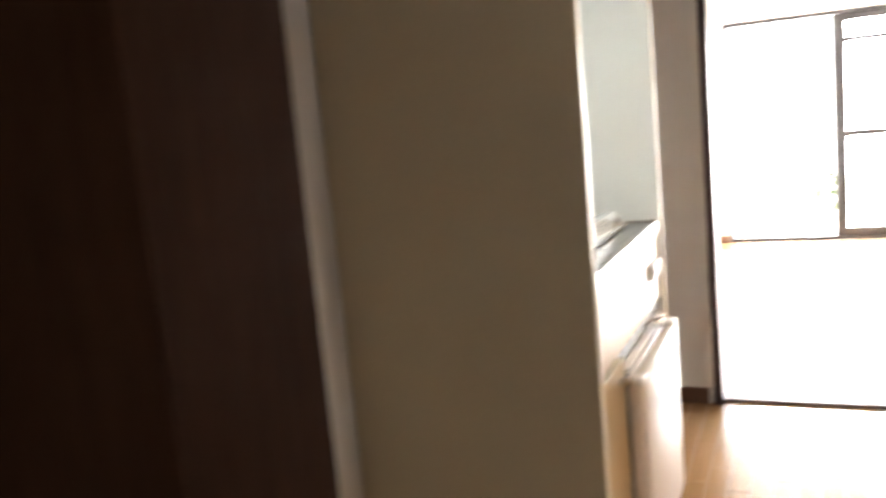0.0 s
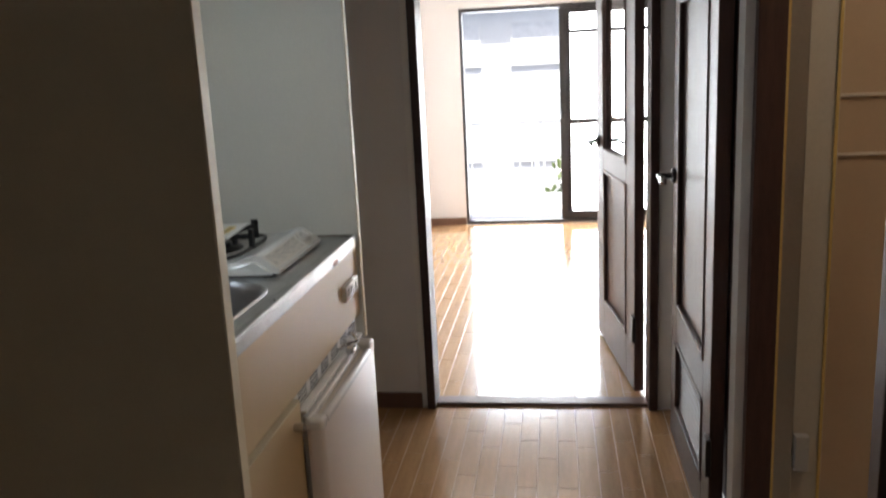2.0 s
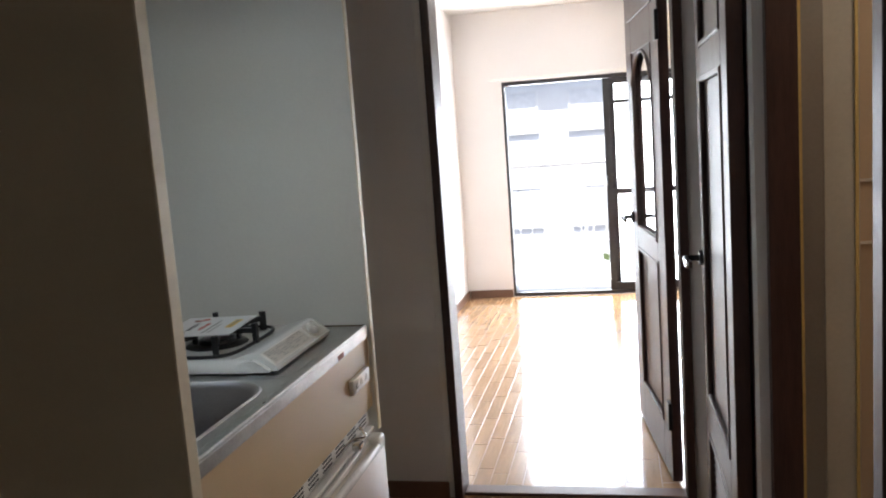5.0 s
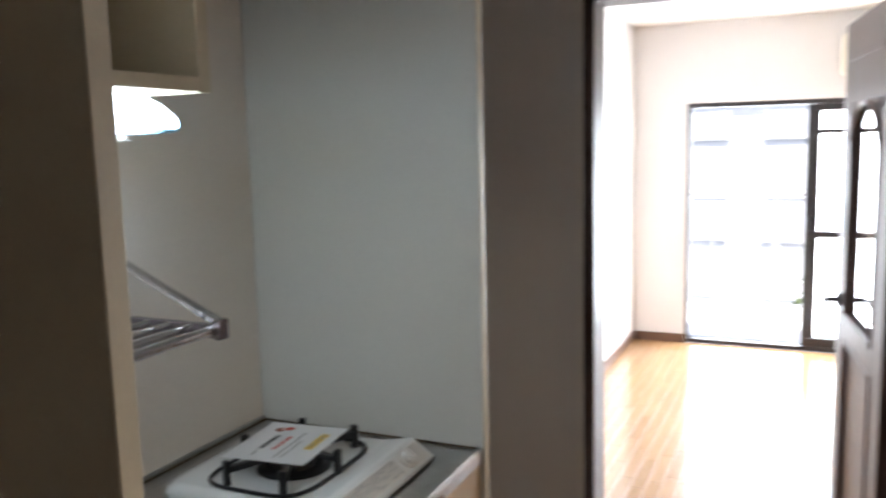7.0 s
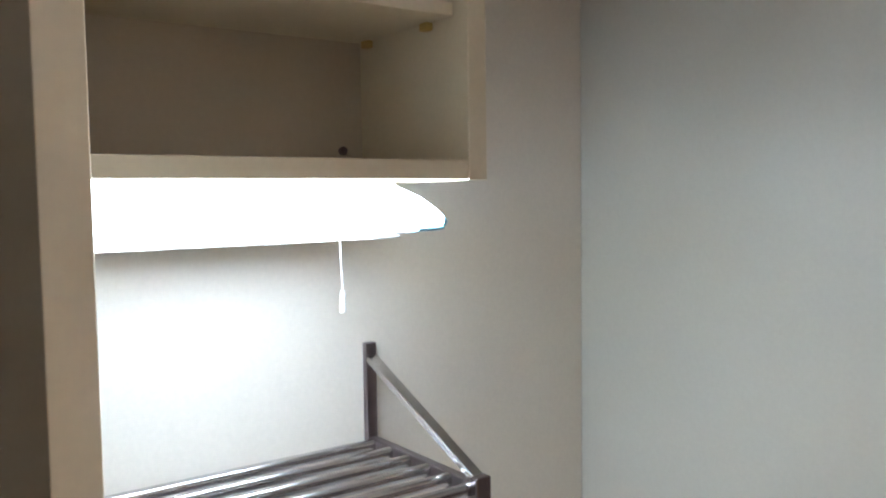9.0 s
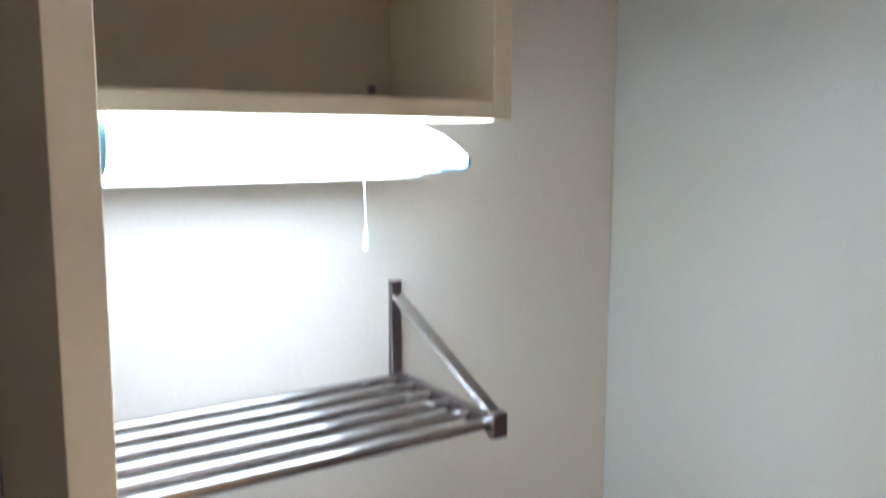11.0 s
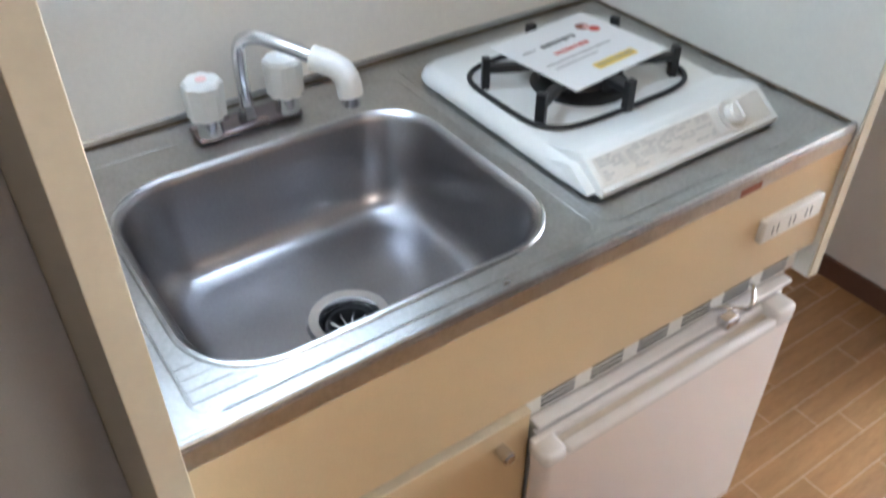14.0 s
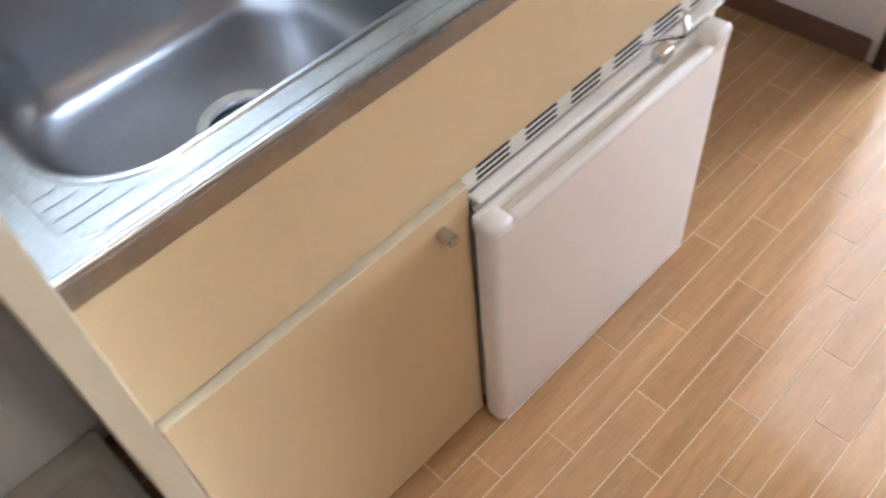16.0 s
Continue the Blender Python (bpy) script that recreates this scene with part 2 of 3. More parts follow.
structure("wall_right", boxes((0.985, 1.06, 1.535, 1.70, 0, CEIL), (0.985, 1.06, 0.789, 1.535, 1.92, CEIL), (0.985, 1.06, 0.725, 0.789, 0, CEIL), (0.985, 1.06, -0.17, 0.725, 1.93, CEIL), (0.985, 1.06, -2.6, -0.17, 0, CEIL)), M_WALL, "white papered corridor wall with two door openings", "wall")
structure("wall_room_left", box(-0.64, -0.515, 1.803, 5.387, 0, CEIL + 0.03), M_WALL, "white papered wall of the main room", "wall")
structure("wall_room_right", box(2.2, 2.32, 1.803, 5.387, 0, CEIL + 0.03), M_WALL, "white papered wall of the main room", "wall")
structure("wall_room_front", box(1.123, 2.2, 1.703, 1.80, 0, CEIL + 0.03), M_WALL, "white papered wall of the main room beside its door", "wall")
structure("wall_window", boxes((-0.64, -0.15, 5.39, 5.52, 0, CEIL + 0.03), (1.42, 2.32, 5.39, 5.52, 0, CEIL + 0.03), (-0.15, 1.42, 5.39, 5.52, 1.69, CEIL + 0.03)), M_WALL, "white papered wall with the balcony door", "wall")
structure("ceiling_hall", box(-0.7, 1.12, -2.74, 1.70, CEIL + 0.0005, CEIL + 0.1), M_CEIL, "plain white papered hall ceiling", "ceiling")
structure("ceiling_room", box(-0.64, 2.32, 1.703, 5.52, CEIL + 0.0305, CEIL + 0.12), M_CEIL, "plain white papered room ceiling", "ceiling")
structure("baseboard_niche", box(-0.586, 0.058, 1.691, 1.702, 0, 0.062, 0.002), M_BASE, "brown vinyl baseboard", "baseboard")
structure("baseboard_room_left", box(-0.514, -0.504, 1.81, 5.38, 0, 0.06, 0.002), M_BASE, "brown vinyl baseboard", "baseboard")
structure("baseboard_window", box(-0.50, -0.152, 5.379, 5.389, 0, 0.06, 0.002), M_BASE, "brown vinyl baseboard", "baseboard")
structure("baseboard_right", box(0.975, 0.984, 1.535, 1.70, 0, 0.062, 0.002), M_BASE, "brown vinyl baseboard", "baseboard")
structure("trim_doorway_corner", box(0.052, 0.078, 1.694, 1.702, 0.063, CEIL, 0.002), M_CEIL, "white corner bead", "trim")

# doorway frame of the main room
fr = thing("door_frame", (0.5, 1.75, 0), "dark brown wooden frame of the room doorway", "door frame", kind="structure")
part("post", box(0.078, 0.108, 1.685, 1.815, 0, 1.89, 0.003), M_DARK, fr)
part("post", box(0.893, 0.923, 1.685, 1.815, 0, 1.89, 0.003), M_DARK, fr)
part("lintel", box(0.108, 0.893, 1.685, 1.815, 1.86, 1.89, 0.003), M_DARK, fr)
part("threshold", box(0.108, 0.893, 1.72, 1.79, 0.0, 0.013, 0.004), M_BASE, fr, "worn brown wooden threshold")


def panelled_door(name, width, height, m, label, glass_top, louvre, handle_side):
    """A leaf in its own plane: u along its width from the hinge, v its thickness, z up. The side v < 0 faces the walker."""
    t = 0.036
    d = thing(name, m.translation, label, "door")
    P = lambda nm, bm, mt, par=None, lb="", sm=False: part(nm, moved(bm, m), mt, par or d, lb, sm)
    st = 0.15 if glass_top else 0.11
    top = height - (0.26 if glass_top else 0.10)
    bands = [(0.012, 0.19 if glass_top else 0.13)] + ([(0.79, 0.865)] if glass_top else [(0.365, 0.475), (1.42, 1.50)]) + [(top, height)]
    P("stile", box(0, st, -t / 2, t / 2, 0.012, height, 0.003), M_DARK)
    P("stile", box(width - st, width, -t / 2, t / 2, 0.012, height, 0.003), M_DARK)
    for z0, z1 in bands:
        P("rail", box(st, width - st, -t / 2, t / 2, z0, z1, 0.002), M_DARK)
    for n, (z0, z1) in enumerate([(a[1], b[0]) for a, b in zip(bands, bands[1:])]):
        if louvre and n == 0:
            for k in range(10):
                b = box(st, width - st, -0.004, 0.004, -0.014, 0.014)
                P("slat", moved(b, Matrix.Translation((0, 0, z0 + 0.012 + k * (z1 - z0 - 0.024) / 9)) @ Matrix.Rotation(radians(35), 4, "X")), M_DARK)
        elif glass_top and n == 1:
            P("pane", box(st, width - st, -0.003, 0.003, z0, z1), M_GLASS, None, "clear glass pane")
            arch = bmesh.new()
            q, u0, u1 = 16, st, width - st
            for v in (-t / 2 + 0.003, t / 2 - 0.003):
                low = [arch.verts.new((u0 + (u1 - u0) * k / q, v, z1 - 0.13 + 0.12 * math.sin(math.pi * k / q) ** 0.7)) for k in range(q + 1)]
                hi = [arch.verts.new((u0 + (u1 - u0) * k / q, v, z1 + 0.002)) for k in range(q + 1)]
                for k in range(q):
                    arch.faces.new((low[k], low[k + 1], hi[k + 1], hi[k]))
            P("arched_head", arch, M_DARK)
            P("arch_moulding", tube([(u0 + (u1 - u0) * k / 8, -t / 2 - 0.001, z1 - 0.13 + 0.12 * math.sin(math.pi * k / 8) ** 0.7) for k in range(9)], 0.007, n=8, samples=3), M_DARK, None, "", True)
        else:
            P("panel", box(st, width - st, -0.006, 0.006, z0, z1), M_DARK)
        g = 0.016
        for s in (-1, 1):
            v0, v1 = sorted((s * 0.0065, s * (t / 2 + 0.004)))
            rows = [(st, st + g, v0, v1, z0, z1), (width - st - g, width - st, v0, v1, z0, z1), (st + g, width - st - g, v0, v1, z0, z0 + g)]
            if not (glass_top and n == 1):
                rows.append((st + g, width - st - g, v0, v1, z1 - g, z1))
            P("moulding", boxes(*rows, bevel=0.004), M_DARK)
    if glass_top:
        P("moulding", boxes((st - 0.05, width - st + 0.05, -t / 2 - 0.005, -t / 2, top + 0.13, top + 0.15), bevel=0.002), M_DARK)
    for z in (0.26, height - 0.22):
        P("hinge", box(-0.018, 0.028, -t / 2 - 0.012, -t / 2 + 0.002, z - 0.05, z + 0.05, 0.003), M_BLACK, None, "black metal hinge")
    u = width - 0.055
    hz = 0.905 if glass_top else 0.89
    for s in (-1, 1):
        plate = P("handle_rose", cyl((u, s * t / 2, hz), (u, s * (t / 2 + 0.012), hz), 0.024, n=24, bevel=0.002), M_BLACK, None, "black metal handle rose", True)
        lever = tube([(u, s * (t / 2 + 0.01), hz), (u, s * (t / 2 + 0.045), hz), (u - 0.02, s * (t / 2 + 0.052), hz), (u - 0.105, s * (t / 2 + 0.05), hz - 0.004)], 0.009)
        part("handle", moved(lever, m), M_BLACK, plate, "black metal lever handle", True)
        if not glass_top:
            P("handle_tip", box(u - 0.112, u - 0.06, s * (t / 2 + 0.05) - 0.0095, s * (t / 2 + 0.05) + 0.0095, hz - 0.014, hz + 0.008, 0.005, 3), M_CHROME, None, "polished tip of the lever", True)
    return d


# open glazed door of the main room, hinged on its right post
ang = math.atan2(0.755, -0.095)
panelled_door("room_door", 0.765, 1.845, Matrix.Translation((0.872, 1.845, 0)) @ Matrix.Rotation(ang, 4, "Z") @ Matrix.Scale(-1, 4, (0, 1, 0)), "open dark brown panelled door with an arched glass light", True, False, 1)
# closed louvred door in the corridor
panelled_door("bathroom_door", 0.705, 1.85, Matrix.Translation((0.962, 0.805, 0)) @ Matrix.Rotation(radians(90), 4, "Z") @ Matrix.Scale(-1, 4, (0, 1, 0)), "closed dark brown panelled door with a louvred vent", False, True, 1)
f2 = thing("door_frame", (1.0, 1.17, 0), "dark brown wooden frame of the louvred door", "door frame", kind="structure")
part("post", box(0.986, 1.058, 1.513, 1.534, 0, 1.90, 0.003), M_DARK, f2)
part("post", box(0.984, 1.058, 0.790, 0.802, 0, 1.90, 0.003), M_DARK, f2)
part("lintel", box(0.986, 1.058, 0.802, 1.513, 1.87, 1.90, 0.003), M_DARK, f2)
part("back_board", box(1.04, 1.056, 0.802, 1.513, 0, 1.87), M_DARK, f2)

# wet room opening
f3 = thing("door_frame", (1.0, 0.3, 0), "dark brown frame round the open wet room doorway", "door frame", kind="structure")
part("post", box(1.005, 1.066, 0.690, 0.7235, 0, 1.93, 0.003), M_DARK, f3)
part("post", box(0.975, 1.066, -0.168, -0.13, 0, 1.93, 0.003), M_DARK, f3)
part("lintel", box(0.975, 1.066, -0.13, 0.690, 1.895, 1.93, 0.003), M_DARK, f3)
part("sill", box(0.972, 1.066, -0.13, 0.690, 0, 0.022, 0.004), M_DARK, f3)
part("aluminium_jamb", box(1.068, 1.115, 0.70, 0.745, 0.02, 1.9, 0.003), M_ALU, f3, "aluminium jamb of the wet room")
part("inner_jamb", box(1.1155, 1.185, 0.712, 0.745, 0.02, 1.9, 0.003), M_TRAY, f3, "beige inner jamb of the wet room")
part("sealant", box(1.0665, 1.072, 0.695, 0.7005, 0.03, 1.88), M_RUBBER, f3, "yellowed sealant strip")
part("sealant", box(1.175, 1.181, 0.706, 0.7115, 0.03, 1.88), M_RUBBER, f3, "yellowed sealant strip")
part("aluminium_sill", box(1.068, 1.15, -0.13, 0.70, 0.0, 0.03, 0.004), M_ALU, f3, "aluminium sill of the wet room")
part("hinge_block", box(1.118, 1.15, 0.690, 0.711, 0.28, 0.37, 0.003), M_INK, f3)
structure("wall_bath_far", box(1.15, 2.2, 0.745, 0.79, -0.05, CEIL), M_BATH, "beige wet room wall panel", "wall")
structure("wall_bath_side", box(2.2, 2.25, -0.5, 0.79, -0.05, CEIL), M_BATH, "beige wet room wall panel", "wall")
structure("wall_bath_near", box(1.063, 2.2, -0.55, -0.5, -0.05, CEIL), M_BATH, "beige wet room wall panel", "wall")
structure("floor_bath", box(1.152, 2.2, -0.5, 0.745, -0.06, -0.01), M_BATHF, "pale moulded wet room floor", "floor")
structure("ceiling_bath", box(1.063, 2.25, -0.55, 0.79, CEIL + 0.0005, CEIL + 0.06), M_CEIL, "white wet room ceiling", "ceiling")
structure("trim_bath", boxes((1.151, 2.2, 0.735, 0.7445, 0.06, 0.085), (1.151, 2.2, 0.738, 0.7445, 1.02, 1.026), (1.151, 2.2, 0.738, 0.7445, 1.15, 1.156), bevel=0.001), M_BATHF, "beige joint strips of the wet room wall", "trim")

bl = thing("ceiling_lamp", (1.55, 0.15, CEIL), "round warm ceiling lamp lit in the wet room", "lamp")
part("base", cyl((1.55, 0.15, CEIL - 0.02), (1.55, 0.15, CEIL - 0.001), 0.10, n=32), M_PLASTIC, bl, smooth=True)
part("globe", loft([[(1.55 + r * math.cos(6.2832 * q / 28), 0.15 + r * math.sin(6.2832 * q / 28), CEIL - z) for q in range(28)] for r, z in ((0.095, 0.021), (0.1, 0.04), (0.09, 0.065), (0.06, 0.085), (0.01, 0.09))]), glow("warm_globe_lit", (1.0, 0.86, 0.68), 17.0), bl, "glowing opal globe", True)

# ---- balcony door and outside ----
win = thing("window_1", (0.6, 5.45, 0), "balcony sliding door with bronze aluminium frame, slid half open", "window", kind="structure")
part("window_frame", boxes((-0.15, -0.128, 5.40, 5.50, 0.03, 1.66), (1.40, 1.42, 5.40, 5.50, 0.03, 1.66), (-0.15, 1.42, 5.40, 5.50, 1.66, 1.69), (-0.15, 1.42, 5.40, 5.50, 0, 0.028), bevel=0.002), M_BRONZE, win)


def sash(x0, x1, y):
    s = part("sash", boxes((x0, x0 + 0.045, y, y + 0.03, 0.03, 1.658), (x1 - 0.045, x1, y, y + 0.03, 0.03, 1.658), (x0 + 0.045, x1 - 0.045, y, y + 0.03, 0.03, 0.085), (x0 + 0.045, x1 - 0.045, y, y + 0.03, 1.615, 1.658), (x0 + 0.045, x1 - 0.045, y, y + 0.03, 0.775, 0.815), (x0 + 0.045, x1 - 0.045, y, y + 0.03, 1.465, 1.495), bevel=0.003), M_BRONZE, win, "sliding sash of bronze aluminium")
    for z0, z1 in ((0.085, 0.775), (0.815, 1.465), (1.495, 1.615)):
        g = part("pane", box(x0 + 0.045, x1 - 0.045, y + 0.013, y + 0.017, z0, z1), M_GLASS, s)
        g.visible_shadow = False
    part("latch", box(x0 + 0.008, x0 + 0.03, y - 0.02, y, 0.82, 0.92, 0.004), M_BLACK, s)


sash(0.615, 1.40, 5.415)
sash(0.655, 1.40, 5.455)
cr = thing("curtain_rail", (0.6, 5.36, 1.71), "thin white curtain rail above the balcony door", "curtain rail")
part("rail", box(-0.24, 1.5, 5.352, 5.367, 1.703, 1.718, 0.003), M_PLASTIC, cr)
for x in (-0.2, 0.6, 1.45):
    part("bracket", box(x - 0.008, x + 0.008, 5.367, 5.39, 1.70, 1.722, 0.002), M_PLASTIC, cr)
ac = thing("air_conditioner", (1.2, 5.3, 1.82), "yellowed wall air conditioner above the balcony door", "air conditioner")
part("body", box(0.80, 1.58, 5.19, 5.389, 1.83, 2.08, 0.02, 4), M_AC, ac, smooth=True)
part("outlet_flap", box(0.83, 1.55, 5.20, 5.30, 1.815, 1.829, 0.004), M_EDGE, ac, "yellowish air outlet flap")

bal = structure("balcony_floor", box(-1.6, 3.2, 5.53, 6.62, -0.14, -0.04), M_CONC, "pale concrete balcony floor", "balcony")
rail = thing("balcony_railing", (0.6, 6.55, -0.04), "pale metal balcony railing", "railing")
for z, r in ((0.99, 0.022), (0.27, 0.014), (0.16, 0.014)):
    part("rail", cyl((-1.6, 6.55, z), (3.2, 6.55, z), r, n=12), M_RAIL, rail, smooth=True)
b0 = part("baluster", cyl((-1.55, 6.55, 0.16), (-1.55, 6.55, 0.99), 0.007, n=8), M_RAIL, rail)
for k in range(1, 42):
    o = b0.copy()
    scene.collection.objects.link(o)
    o.location.x += k * 0.112
for k in range(9):
    x = -0.43 + k * 0.224
    for z in (0.30, 0.42, 0.62, 0.80):
        part("collar", moved(cyl((x, 6.55, z - 0.025), (x, 6.55, z + 0.025), 0.014, 0.009, n=8), Matrix.Identity(4)), M_RAIL, rail)
for x in (-1.5, 0.4, 2.4):
    part("post", cyl((x, 6.55, -0.04), (x, 6.55, 0.99), 0.018, n=12), M_RAIL, rail, smooth=True)
structure("balcony_kerb", box(-1.6, 3.2, 6.50, 6.62, -0.039, 0.06, 0.005), M_CONC, "concrete kerb of the balcony", "kerb")
structure("ground", box(-300, 300, 6.7, 400, -6.2, -6.0), M_GROUND, "grey street far below the balcony", "ground")


def house(x, y, w, d, h, storeys, bays, mt, label):
    z0 = -6.0
    hs = thing("apartment_house", (x, y, z0), label, "building")
    part("wall", box(x - w / 2, x + w / 2, y, y + d, z0, z0 + h), mt, hs)
    part("roof", box(x - w / 2 - 0.4, x + w / 2 + 0.4, y - 0.4, y + d + 0.4, z0 + h, z0 + h + 0.45, 0.05), M_ROOF, hs)
    for s in range(storeys):
        for k in range(bays):
            wx = x - w / 2 + (k + 0.5) * w / bays
            wz = z0 + (s + 0.35) * h / storeys
            wd = part("window", boxes((wx - 0.9, wx + 0.9, y - 0.06, y - 0.003, wz, wz + 0.06), (wx - 0.9, wx + 0.9, y - 0.06, y - 0.003, wz + 1.3, wz + 1.36), (wx - 0.9, wx - 0.84, y - 0.06, y - 0.003, wz + 0.06, wz + 1.3), (wx + 0.84, wx + 0.9, y - 0.06, y - 0.003, wz + 0.06, wz + 1.3)), M_PAPER, hs)
            part("pane", box(wx - 0.84, wx + 0.84, y - 0.04, y - 0.02, wz + 0.06, wz + 1.3), M_FARWIN, wd)


house(-4, 26, 11, 9, 9.2, 3, 4, M_FACADE, "pale rendered apartment house across the street")
house(7.5, 22, 9, 9, 7.6, 2, 3, M_FACADE2, "pinkish house with a grey roof across the street")


def tree(x, y, h, label):
    t = thing("tree", (x, y, -6), label, "tree")
    part("trunk", cyl((x, y, -6), (x + 0.1, y, -6 + h * 0.6), 0.16, 0.07, n=10), M_BARK, t)
    bm = bmesh.new()
    for k in range(900):
        a, e, rr = random.uniform(0, 6.28), random.uniform(-0.8, 1.4), random.uniform(0.35, 1.0) ** 0.5 * 1.5
        c = Vector((x + rr * math.cos(a) * math.cos(e), y + rr * math.sin(a) * math.cos(e), -6 + h * 0.72 + rr * 1.1 * math.sin(e)))
        d1 = Vector((random.uniform(-1, 1), random.uniform(-1, 1), random.uniform(-1, 1))).normalized() * 0.13
        d2 = d1.orthogonal().normalized() * 0.07
        bm.faces.new([bm.verts.new(c + q) for q in (d1, d2, -d1, -d2)])
    part("crown", bm, M_LEAF, t)


tree(1.9, 15.5, 6.4, "small leafy street tree")

# ---- kitchenette ----
LEFT = -0.020    # inner face of the tall side panel
structure("kitchen_backboard", box(BACK - 0.003, BACK, LEFT - 0.003, WIDE, 0.80, CEIL), M_KBACK, "cream kitchen wall panel", "wall panel")
sp = thing("side_panel", (-0.2, -0.026, 0), "tall cream laminate side panel of the kitchenette", "panel")
part("board", box(-0.445, 0.069, -0.0485, -0.0235, 0, CEIL, 0.001), M_PANEL, sp)
part("edge_band", box(0.0692, 0.072, -0.049, -0.020, 0, CEIL, 0.001), M_EDGE, sp, "cream edge band")
part("inner_face", box(BACK, 0.0688, -0.0232, -0.0205, 0, CEIL), M_KWALL, sp)
sp2 = thing("side_panel", (-0.2, 1.064, 0), "tall off-white side panel beside the stove", "panel")
part("board", boxes((BACK, 0.012, WIDE + 0.001, WIDE + 0.024, 0.50, CEIL), (BACK, -0.04, WIDE + 0.004, WIDE + 0.024, 0, 0.50)), M_KWALL, sp2)
part("edge_band", box(0.0125, 0.016, WIDE + 0.002, WIDE + 0.026, 0.50, CEIL, 0.001), M_EDGE, sp2, "cream edge band")

# base cabinet
cab = thing("base_cabinet", (-0.25, 0.2, 0), "cream laminate sink cabinet with one door", "cabinet")
part("body", boxes((BACK, -0.02, LEFT, 0.0, 0.06, 0.765), (BACK, -0.02, 0.415, 0.433, 0.06, 0.56), (BACK, -0.02, 0.0, 0.415, 0.06, 0.078), (BACK, -0.045, 0.0, 0.43, 0.0, 0.06)), M_CREAM, cab)
part("front_panel", box(-0.014, 0.004, LEFT, WIDE, 0.572, 0.768, 0.0015), M_CREAM, cab)
cd = part("door", box(-0.008, 0.012, -0.014, 0.432, 0.012, 0.562, 0.002), M_CREAM, cab)
part("door_edge", box(-0.0075, 0.0125, -0.014, 0.432, 0.5605, 0.5645), M_EDGE, cd, "pale edge strip")
kn = part("knob", cyl((0.010, 0.380, 0.522), (0.038, 0.380, 0.522), 0.0085, 0.0108, n=24, bevel=0.003), M_RACK, cd, "brushed metal knob", True)

# steel worktop with pressed sink
ct = thing("worktop", (-0.3, 0.52, 0.77), "stainless steel worktop with a pressed sink, slightly stained", "worktop")
SX0, SX1, SY0, SY1 = -0.447, -0.052, 0.042, 0.527
top = bmesh.new()
outer = [top.verts.new(p) for p in ((0.004, WIDE, 0.80), (BACK + 0.001, WIDE, 0.80), (BACK + 0.001, LEFT, 0.80), (0.004, LEFT, 0.80))]
NR = 10
rim = [top.verts.new(p) for p in rounded(SX0, SX1, SY0, SY1, 0.095, 0.80, NR)]
for q in range(4):
    seg = rim[q * (NR + 1):(q + 1) * (NR + 1)]
    for a, b in zip(seg, seg[1:]):
        top.faces.new((outer[q], b, a))
    top.faces.new((outer[q], outer[(q + 1) % 4], rim[((q + 1) * (NR + 1)) % len(rim)], seg[-1]))
part("plate", top, M_STEEL, ct)
part("front_lip", boxes((-0.012, 0.009, LEFT, WIDE, 0.769, 0.7985), bevel=0.003), M_STEEL, ct)
part("rolled_edge", cyl((0.001, LEFT, 0.7985), (0.001, WIDE, 0.7985), 0.006, n=12), M_STEEL, ct, smooth=True)
part("back_upstand", box(BACK + 0.001, BACK + 0.008, LEFT, WIDE, 0.80, 0.812, 0.002), M_STEEL, ct)
part("sealant", box(BACK + 0.0085, BACK + 0.012, LEFT, WIDE, 0.8005, 0.804), M_GRIME, ct, "dirty brown sealant line")
part("sealant", box(BACK + 0.012, 0.0, WIDE - 0.004, WIDE - 0.0005, 0.8005, 0.804), M_GRIME, ct, "dirty brown sealant line")
L = []
for dx, z, r in ((0, 0.801, 0.095), (0.004, 0.7985, 0.092), (0.008, 0.79, 0.09), (0.014, 0.70, 0.088), (0.018, 0.678, 0.087), (0.025, 0.66, 0.084), (0.037, 0.647, 0.078), (0.052, 0.6415, 0.07), (0.07, 0.64, 0.06)):
    L.append(rounded(SX0 + dx, SX1 - dx, SY0 + dx, SY1 - dx, r, z, 10))
DR = (-0.215, 0.285)
L.append([(DR[0] + 0.06 * math.cos(a), DR[1] + 0.06 * math.sin(a), 0.636) for a in [math.atan2(p[1] - DR[1], p[0] - DR[0]) for p in L[-1]]])
basin = part("basin", loft(L, close_last=False), M_BASIN, ct, "brushed steel sink bowl, coloured darker for its shade", True)
part("rim_bead", loft([rounded(SX0 - d, SX1 + d, SY0 - d, SY1 + d, 0.095 + d, z, 10) for d, z in ((0.009, 0.8003), (0.007, 0.803), (0.003, 0.8035), (0.0, 0.801))], close_last=False), M_STEEL, ct, smooth=True)
ring = lambda r, z: [(DR[0] + r * math.cos(6.2832 * k / 32), DR[1] + r * math.sin(6.2832 * k / 32), z) for k in range(32)]
drn = part("drain_ring", loft([ring(0.062, 0.637), ring(0.058, 0.641), ring(0.044, 0.640), ring(0.040, 0.632), ring(0.039, 0.60), ring(0.002, 0.598)]), M_CHROME, basin, "chrome drain ring", True)
bas = part("drain_strainer", loft([ring(0.0385, 0.604), ring(0.036, 0.628), ring(0.033, 0.628), ring(0.030, 0.606), ring(0.002, 0.606)]), M_BLACK, basin, "black drain strainer", True)
